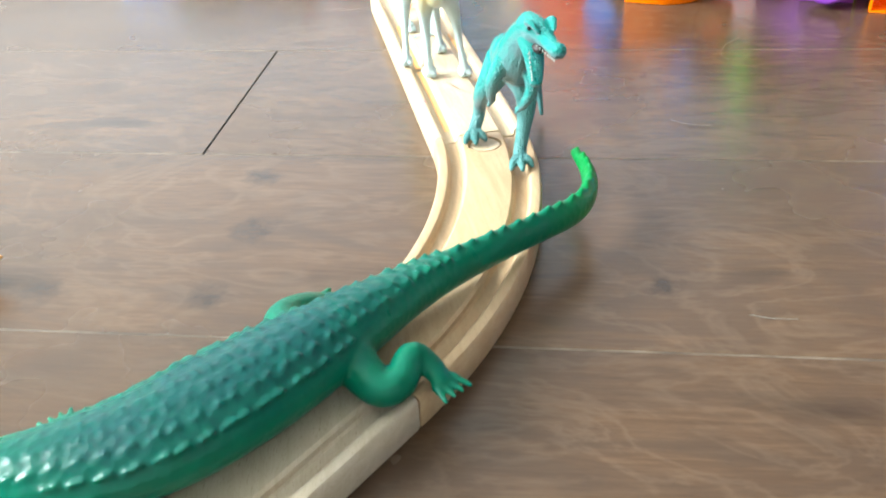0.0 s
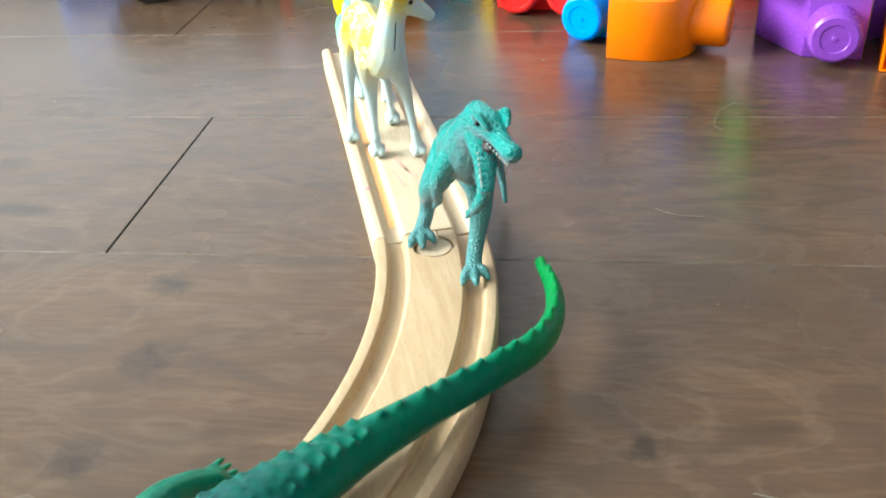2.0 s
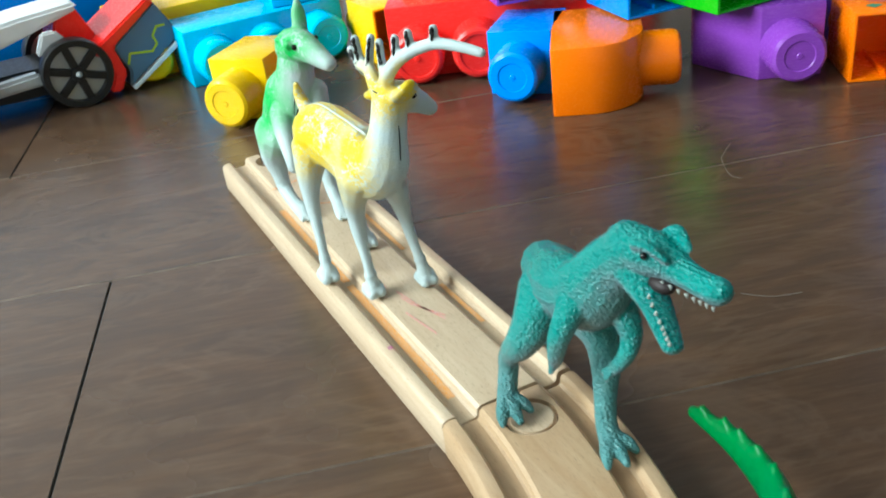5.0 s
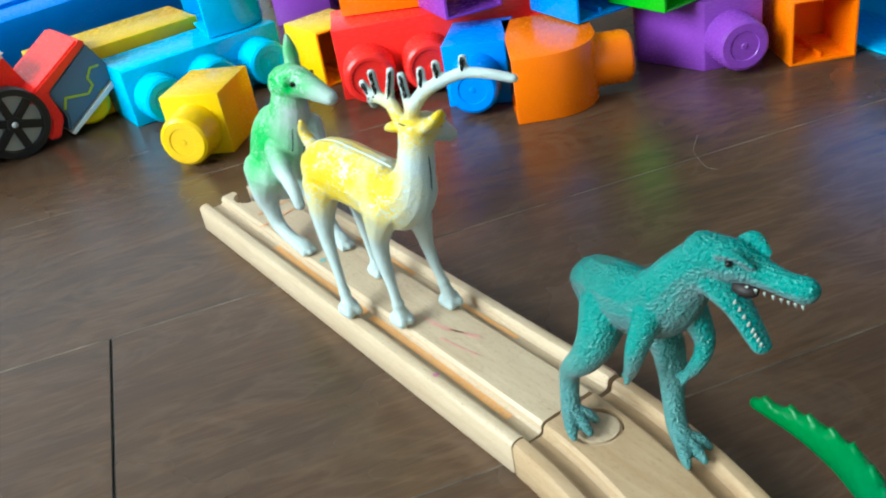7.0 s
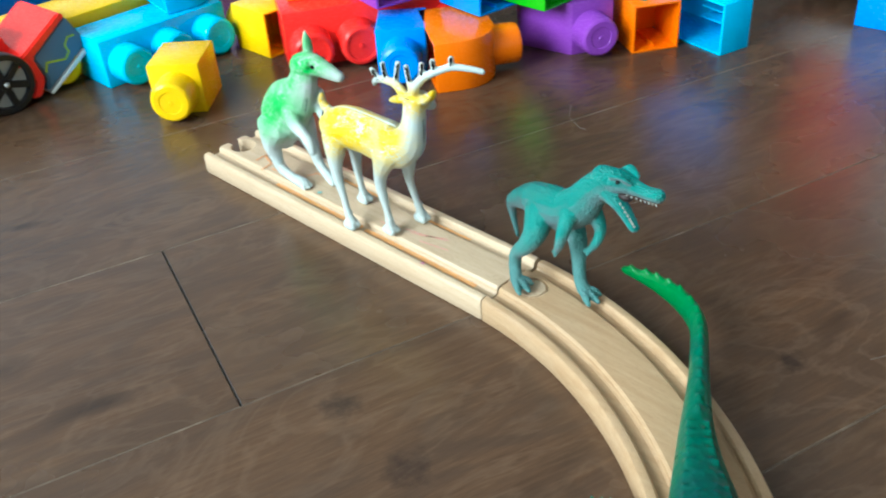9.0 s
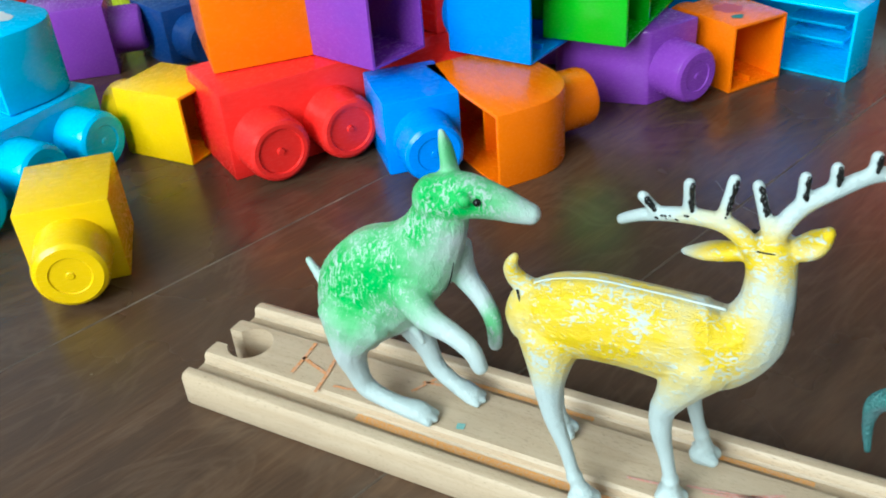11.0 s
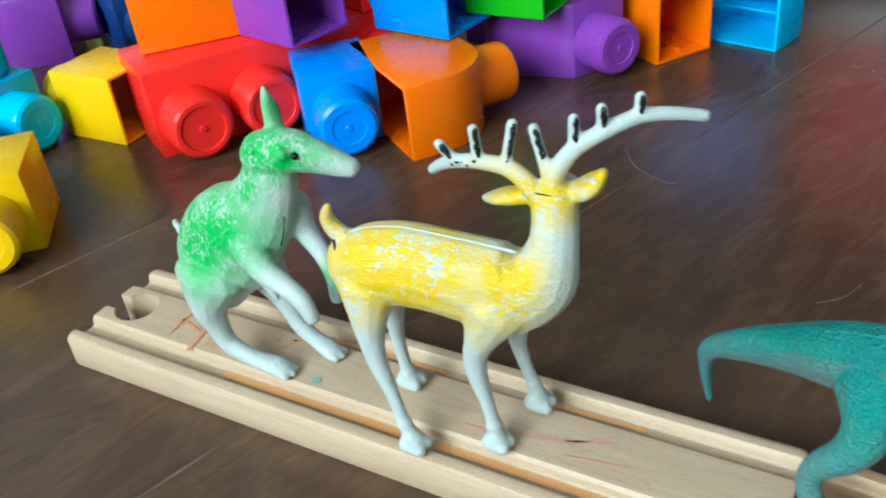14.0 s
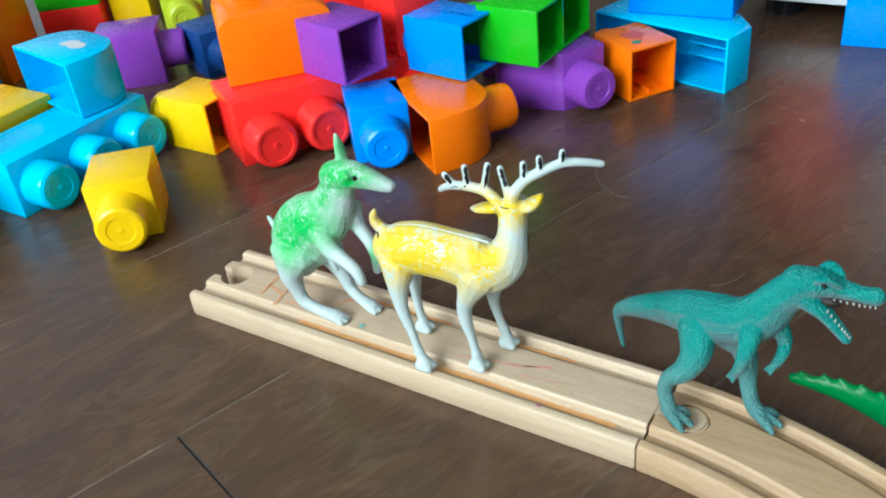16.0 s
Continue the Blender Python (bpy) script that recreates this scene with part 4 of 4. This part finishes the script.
def arch(w, h, r, both=False):
    """A block with its right upper corner (or both) rounded off."""
    pts = [(-w / 2, 0)]
    if both:
        pts += [(-w / 2 + r - r * math.cos(a), h - r + r * math.sin(a)) for a in [math.pi / 2 * k / 8 for k in range(9)]]
    else:
        pts += [(-w / 2, h)]
    pts += [(w / 2 - r + r * math.sin(a), h - r + r * math.cos(a)) for a in [math.pi / 2 * k / 8 for k in range(9)]]
    return pts + [(w / 2, 0)]


def block(name, m, material, profile, depth, studs, label, category="toy block", ribs=(), ring=False, stud_r=STUD_R, stud_h=STUD_H):
    """studs: places (x, y, z) on the top, in the block's own frame."""
    top = empty(name, m, label, category, "building blocks in the heap")
    part("body", block_shell(profile, depth), material, top, smooth=30)
    for x0, x1, ya, yb, z0, z1 in ribs:
        part("rib", box(bmesh.new(), x0, x1, ya, yb, z0, z1), material, top)
    for p in studs:
        s = part("stud", stud_mesh(stud_r, stud_h, ring), material, top, smooth=30)
        s.location = p
    return top


def cube_block(m, material, label, units=1, depth=U, h=H, studs=True, ribs=(), ring=False, stud_r=STUD_R, drop=0.0018):
    w = units * U
    places = [(-w / 2 + U * (k + 0.5), -drop, h) for k in range(units)] if studs else []
    return block("toy_block", m, material, rect(w, h), depth, places, label, ribs=ribs, ring=ring, stud_r=stud_r)


def cell_ribs(depth=U):
    h = depth / 2
    return [(-0.0006, 0.0006, -h, -h + 0.004, 0.004, 0.036), (-0.0006, 0.0006, h - 0.004, h, 0.004, 0.036)]


# front row, on the floor
cube_block(lying(-0.1105, 0.0655, -47), YELLOW, "yellow single toy block lying in front of the heap")
cube_block(lying(-0.033, 0.193, -46), BLUE, "blue single toy block lying on its side")
cube_block(lying(-0.1095, 0.1445, 180), YELLOW, "yellow hollow toy block lying with its open base showing", ribs=cell_ribs())
cube_block(lying(-0.205, 0.0765, 0), CYAN, "light blue three-stud toy block lying on its side", units=3, h=0.044)
cube_block(lying(-0.0850, 0.2045, -30, depth=0.041), RED, "long red toy wagon block with round wheel studs", units=4, depth=0.041, h=0.045, ring=True, stud_r=0.0150, drop=0.0045)
block("toy_block", lying(0.0065, 0.1765, 55), ORANGE, arch(2 * U, 0.045, 0.027, True), U, [(-0.005, 0, 0.034)], "orange hollow arched toy block with one stud", stud_h=STUD_H + 0.011, ribs=[(-0.0006, 0.0006, -0.016, 0.016, 0.012, 0.039)])
slope = [(-0.5 * U - 0.022, 0), (-0.5 * U - 0.022, 0.006), (-0.5 * U, 0.036), (-0.5 * U + 0.003, 0.040), (0.5 * U, 0.040), (0.5 * U, 0)]
block("toy_block", lying(0.0380, 0.2905, -29, depth=0.037), PURPLE, slope, 0.037, [(0, -0.002, 0.040)], "purple sloped toy block lying with its stud outwards")
cube_block(lying(0.1085, 0.2985, 146), ORANGE, "orange hollow toy block with red and green paint smears", ribs=cell_ribs())
low = [(-1.5 * U, 0), (-1.5 * U, 0.026), (-1.5 * U + 0.018, 0.042), (1.5 * U - 0.018, 0.042), (1.5 * U, 0.026), (1.5 * U, 0)]
block("toy_block", lying(0.100, 0.328, 75, depth=0.036), CYAN, low, 0.036, [], "light blue long hollow toy block with ribbed inside",
      ribs=[(-1.1 * U, -0.2 * U, y, y + 0.0012, 0.024, 0.0405) for y in (-0.008, 0.0, 0.008)])

# second layer
box2 = arch(2 * U, 0.041, 0.010, True)
block("toy_block", upright(-0.0985, 0.188, 48, 0.0415), ORANGE, box2, 0.064, [(-U / 2, 0.016, 0.041), (U / 2, 0.016, 0.041)], "big orange toy block with rounded top edges on the red wagon")
cube_block(lying(-0.025, 0.183, 167, z=0.0415), PURPLE, "purple hollow toy block lying on the red wagon", h=0.046)
cube_block(upright(-0.034, 0.238, -20, 0.0415), RED, "red toy block standing in the heap", studs=False)
cube_block(lying(0.029, 0.226, 172, z=0.0345), BLUE, "blue hollow toy block resting on the orange block", h=0.045, ribs=cell_ribs())
cube_block(lying(0.0630, 0.269, 178, z=0.0375), GREEN, "green two-cell hollow toy block on the purple block", units=2, ribs=[(-0.0007, 0.0007, -0.016, 0.016, 0.001, 0.039)])

# the back of the heap
block("toy_block", lying(-0.202, 0.0915, 80, z=0.0345), CYAN, arch(2 * U, H, 0.024, True), U, [], "light blue hollow toy block with rounded end, smeared with paint")
block("toy_block", lying(-0.281, 0.190, 40, depth=0.041), PURPLE, rect(0.038, 0.046), 0.041, [(0, 0, 0.046)], "purple toy block lying with its stud to the side")
cube_block(lying(-0.262, 0.046, 0, depth=0.040), YELLOW, "yellow long toy block lying behind the light blue one", units=3, depth=0.040, h=0.050, studs=False)
cube_block(lying(-0.247, 0.0185, -10), YELLOW, "yellow toy block half hidden behind the toy car")
cube_block(lying(-0.240, 0.252, -20), NAVY, "navy blue toy block deep in the heap")
cube_block(upright(-0.402, 0.168, 30), ORANGE, "orange toy block at the back of the heap", units=2, depth=0.06, h=0.062)
block("toy_block", lying(-0.424, 0.288, -52, depth=0.027), RED, rect(0.052, 0.045), 0.027, [], "red toy block at the back of the heap")
block("toy_block", lying(-0.424, 0.288, -52, z=0.0272), GREEN, rect(0.052, 0.045), U, [], "green toy block stacked on the red one")
cube_block(upright(-0.378, 0.308, 35), YELLOW, "yellow toy block standing at the back of the heap", depth=0.04, h=0.045)
cube_block(lying(-0.335, 0.322, -40), LIME, "yellow-green toy block at the back of the heap", h=0.034)
cube_block(upright(-0.250, 0.345, 20), ORANGE, "orange toy block far back in the heap", units=2)
cube_block(upright(-0.150, 0.330, 40), RED, "red toy block far back in the heap", units=2)
cube_block(upright(0.018, 0.315, 12), PURPLE, "purple toy block standing behind the green one", units=2, h=0.060)
cube_block(upright(0.1065, 0.3625, 3, 0.0365), BLUE, "blue toy block standing on the light blue one", units=2, h=0.050)
cube_block(upright(0.229, 0.431, 4), BLUE, "blue toy block standing apart from the heap", units=2, depth=0.024)
cube_block(lying(0.030, 0.285, 60), LIME, "yellow-green toy block under the green one", h=0.030, studs=False)

# ---- paint smears on the blocks ----


def smear(name, parent, centre, size, z, material, seed, label):
    r = random.Random(seed)
    bm = bmesh.new()
    vs = [bm.verts.new((centre[0] + size[0] * math.cos(a) * r.uniform(0.7, 1.15), z, centre[1] + size[1] * math.sin(a) * r.uniform(0.7, 1.15))) for a in [2 * math.pi * k / 16 for k in range(16)]]
    bm.faces.new(vs)
    return part(name, bm, material, parent, label)


PAINT_RED = plastic("dried_red_paint", (0.62, 0.10, 0.06), 0.5)
PAINT_GREEN = plastic("dried_green_paint", (0.03, 0.22, 0.12), 0.5)
PAINT_WHITE = plastic("dried_white_paint", (0.60, 0.62, 0.66), 0.5)
for ob in [o for o in scene.objects if o.get("label") == "orange hollow toy block with red and green paint smears"]:
    smear("paint_smear", ob, (0.001, 0.022), (0.008, 0.008), U / 2 + 0.0002, PAINT_RED, 1, "dried red paint")
    smear("paint_smear", ob, (0.006, 0.010), (0.0035, 0.003), U / 2 + 0.0003, PAINT_GREEN, 2, "dried green paint")
for ob in [o for o in scene.objects if str(o.get("label")).endswith("smeared with paint")]:
    smear("paint_smear", ob, (-0.004, 0.022), (0.012, 0.006), U / 2 + 0.0002, PAINT_WHITE, 3, "dried white paint")

# ---- toy racing car ----


def wheel(parent, m, r, w):
    hub = part("wheel", bmesh.new(), BLACK, parent)
    hub.matrix_local = m
    bm = bmesh.new()
    prof = [(r * 0.80, -w / 2), (r * 0.97, -w / 2), (r, -w / 2 + 0.0015), (r, w / 2 - 0.0015), (r * 0.97, w / 2), (r * 0.80, w / 2), (r * 0.78, w / 2 - 0.002), (r * 0.78, -w / 2 + 0.002)]
    seg = 44
    rings = [[bm.verts.new((a * math.cos(2 * math.pi * k / seg), a * math.sin(2 * math.pi * k / seg), z)) for k in range(seg)] for a, z in prof]
    for p, q in zip(rings, rings[1:] + rings[:1]):
        for k in range(seg):
            bm.faces.new((p[k], p[(k + 1) % seg], q[(k + 1) % seg], q[k]))
    bmesh.ops.recalc_face_normals(bm, faces=bm.faces)
    tmp = hub.data
    bm.to_mesh(tmp)
    bm.free()
    tmp.polygons.foreach_set("use_smooth", [True] * len(tmp.polygons))
    tmp.set_sharp_from_angle(angle=radians(40))
    bm = bmesh.new()
    bmesh.ops.create_cone(bm, cap_ends=True, segments=40, radius1=r * 0.79, radius2=r * 0.79, depth=w * 0.5, matrix=Matrix.Translation((0, 0, -0.001)))
    part("rim", bm, SILVER, hub, "silver rim", 40)
    bm = bmesh.new()
    for k in range(6):
        a = 2 * math.pi * k / 6 + 0.2
        n0 = len(bm.verts)
        b2 = bmesh.new()
        box(b2, 0.001, r * 0.82, -r * 0.11, r * 0.11, w * 0.18, w * 0.42, 0.0004)
        bmesh.ops.rotate(b2, cent=(0, 0, 0), matrix=Matrix.Rotation(a, 3, "Z"), verts=b2.verts)
        me = bpy.data.meshes.new("t")
        b2.to_mesh(me)
        b2.free()
        bm.from_mesh(me)
    bmesh.ops.create_cone(bm, cap_ends=True, segments=20, radius1=r * 0.24, radius2=r * 0.2, depth=w * 0.3, matrix=Matrix.Translation((0, 0, w * 0.38)))
    part("spokes", bm, BLACK, hub, "black six-spoke hub")
    bm = bmesh.new()
    bmesh.ops.create_uvsphere(bm, u_segments=10, v_segments=8, radius=r * 0.09, matrix=Matrix.Translation((0, 0, w * 0.54)))
    part("axle_cap", bm, SILVER, hub, "silver axle end", 60)


def slab(pts, axis_x0, axis_x1, bevel=0.0012):
    """A plate of the outline pts (y, z), from x0 to x1."""
    bm = bmesh.new()
    a = [bm.verts.new((axis_x0, y, z)) for y, z in pts]
    b = [bm.verts.new((axis_x1, y, z)) for y, z in pts]
    n = len(pts)
    bm.faces.new(a)
    bm.faces.new(b[::-1])
    for i in range(n):
        bm.faces.new((a[i], b[i], b[(i + 1) % n], a[(i + 1) % n]))
    bmesh.ops.recalc_face_normals(bm, faces=bm.faces)
    bmesh.ops.bevel(bm, geom=list(bm.edges), offset=bevel, segments=2, affect="EDGES")
    return bm


car = empty("toy_car", pose(-0.185, -0.036, 0, 0, 0, 4), "red and white toy racing car with black wheels and slate panels", "toy car")
for x, turn in ((0.0, 90), (-0.062, -90)):
    for y in (0.0, -0.072):
        wheel(car, pose(x, y, 0.0205, 0, turn, 0), 0.0205, 0.012)
part("chassis", slab([(-0.10, 0.012), (-0.095, 0.024), (-0.03, 0.026), (0.02, 0.024), (0.03, 0.010), (0.0, 0.008)], -0.052, -0.010), BLACK, car, "black chassis")
part("hood", slab([(-0.11, 0.030), (-0.10, 0.044), (-0.055, 0.052), (-0.020, 0.056), (0.012, 0.058), (0.014, 0.054), (-0.015, 0.046), (-0.040, 0.040)], -0.050, -0.010, 0.002), WHITEP, car, "white hood", 40)
part("stripe", slab([(-0.100, 0.0400), (-0.070, 0.0445), (-0.048, 0.0440), (-0.065, 0.0365), (-0.095, 0.0330)], -0.0098, -0.0090, 0.0002), TEAL, car, "teal side stripe")
part("seat", slab([(-0.010, 0.030), (0.000, 0.052), (0.012, 0.054), (0.020, 0.034), (0.010, 0.026)], -0.046, -0.016), RED, car, "red seat")
part("exhaust", slab([(-0.070, 0.016), (-0.068, 0.023), (-0.020, 0.026), (-0.018, 0.018)], -0.008, 0.002, 0.002), SILVER, car, "silver pipe")
part("strut", slab([(-0.018, 0.034), (-0.012, 0.046), (-0.004, 0.046), (0.008, 0.030), (0.002, 0.026)], -0.010, -0.004), WHITEP, car, "white strut")
part("flash", slab([(-0.006, 0.030), (-0.004, 0.040), (0.006, 0.030), (0.004, 0.027)], -0.0038, -0.0030, 0.0002), RED, car, "red flash")
part("fender", slab([(0.010, 0.030), (0.050, 0.054), (0.055, 0.051), (0.024, 0.030), (0.028, 0.014), (0.022, 0.003), (0.015, 0.004), (0.020, 0.014), (0.018, 0.024)], -0.050, 0.004), RED, car, "red fender")
pan = part("side_panel", slab([(0.024, 0.030), (0.054, 0.0505), (0.066, 0.028), (0.028, 0.004), (0.030, 0.014)], -0.048, 0.0025), GREYBLUE, car, "slate blue side panel")
part("panel_edge", slab([(0.0285, 0.0035), (0.0665, 0.0275), (0.0680, 0.0245), (0.0300, 0.0015)], -0.048, 0.0035, 0.0004), WHITEP, car, "pale lower edge")
bm = bmesh.new()
zig = [(0.030, 0.018), (0.0325, 0.024), (0.046, 0.022), (0.050, 0.026), (0.0485, 0.031), (0.052, 0.036), (0.057, 0.036)]
for (y0, z0), (y1, z1) in zip(zig, zig[1:]):
    d = Vector((0, y1 - y0, z1 - z0)).normalized()
    s = d.cross(Vector((1, 0, 0))) * 0.0007
    p, q = Vector((0.0029, y0, z0)) - d * 0.0004, Vector((0.0029, y1, z1)) + d * 0.0004
    bm.faces.new([bm.verts.new(v) for v in (p - s, q - s, q + s, p + s)])
part("zigzag_mark", bm, LIME, pan, "yellow-green zigzag line")

# ---- things behind the heap ----
bm = box(bmesh.new(), -0.135, 0.135, -0.17, 0.17, 0.0, 0.052, 0.010)
bin_ = empty("storage_tray", pose(-0.445, -0.045, 0, 0, 0, 8), "large glossy blue plastic tray upside down behind the toys", "tray")
part("tray_shell", bm, BLUE, bin_, smooth=40)
bm = box(bmesh.new(), -0.10, 0.10, -0.13, 0.13, 0.0515, 0.055, 0.0015)
part("tray_base", bm, BLUE, bin_, smooth=40)
FABRIC = painted_wall("grey_fabric", (0.16, 0.18, 0.17))
bench = empty("floor_cushion", pose(-0.78, -0.15, 0, 0, 0, 10), "grey fabric floor cushion lying behind the blue tray", "cushion")
bm = box(bmesh.new(), -0.16, 0.16, -0.35, 0.35, 0.0, 0.14, 0.045)
part("cover", bm, FABRIC, bench, smooth=60)
cab = empty("storage_cabinet", pose(0.615, 0.447, 0), "low open storage cabinet with white boards and red bin front", "cabinet")
# back and uprights, out of view, are coloured dark to keep their floor reflection dark
DARK_BOARD = painted_wall("dark_cabinet_back", (0.045, 0.040, 0.038))
part("base_board", box(bmesh.new(), -0.50, 0.50, 0.0, 0.36, 0.016, 0.042, 0.003), WHITEP, cab, "white base board", 40)
part("top_board", box(bmesh.new(), -0.50, 0.50, 0.0, 0.36, 0.435, 0.46, 0.003), WHITEP, cab, "white top board", 40)
part("back_panel", box(bmesh.new(), -0.50, 0.50, 0.345, 0.36, 0.0425, 0.4345), DARK_BOARD, cab, "dark back panel")
for x in (-0.50, -0.18, 0.15, 0.476):
    part("upright_board", box(bmesh.new(), x, x + 0.024, 0.004, 0.344, 0.0425, 0.4345, 0.002), DARK_BOARD, cab, "dark upright board", 40)
part("red_panel", box(bmesh.new(), -0.470, -0.400, 0.002, 0.010, 0.0425, 0.160, 0.001), RED, cab, "red bin front", 40)
part("white_panel", box(bmesh.new(), -0.385, -0.340, 0.002, 0.010, 0.0425, 0.200, 0.001), WHITEP, cab, "white bin front", 40)
# dark box set back under the base board, added as the shade there
part("under_shade", box(bmesh.new(), -0.49, 0.49, 0.050, 0.300, 0.0, 0.0155), DARK_BOARD, cab, "dark box standing in for the shade under the cabinet")
for x in (-0.47, 0.47):
    for y in (0.03, 0.33):
        bm = bmesh.new()
        bmesh.ops.create_cone(bm, cap_ends=True, segments=20, radius1=0.012, radius2=0.015, depth=0.0165, matrix=Matrix.Translation((x, y, 0.00825)))
        part("foot", bm, BLACK, cab, "black foot", 40)

# ---- a horn of another toy, and stray hairs ----
bm = bmesh.new()
tube(bm, [(0.2600, -0.1930, 0.0060, 0.0060), (0.2630, -0.1830, 0.0075, 0.0046), (0.2650, -0.1750, 0.0095, 0.0026), (0.2660, -0.1690, 0.0110, 0.0006)], seg=14)
tube(bm, [(0.2600, -0.1950, 0.0060, 0.0060), (0.2520, -0.2060, 0.0070, 0.0085), (0.2450, -0.2200, 0.0080, 0.0080)], seg=14)
toy = mesh_ob("horned_toy", bm, plastic("ochre_plastic", (0.62, 0.27, 0.06), 0.4), 60)
tagged(toy, "ochre plastic toy tip lying on the floor", "toy")


def hair(pts, r):
    bm = bmesh.new()
    tube(bm, [(x, y, 0.0006, r) for x, y in pts], seg=5, steps=6)
    return tagged(mesh_ob("hair_strand", bm, FLUFF, 60), "thin pale hair strand lying on the floor", "hair", "stray hairs")


hair([(0.115, 0.195), (0.122, 0.184), (0.126, 0.180), (0.138, 0.173), (0.143, 0.174)], 0.00007)
hair([(0.352, 0.080), (0.356, 0.087), (0.358, 0.094)], 0.00006)
hair([(0.205, 0.115), (0.212, 0.121), (0.216, 0.130)], 0.00006)
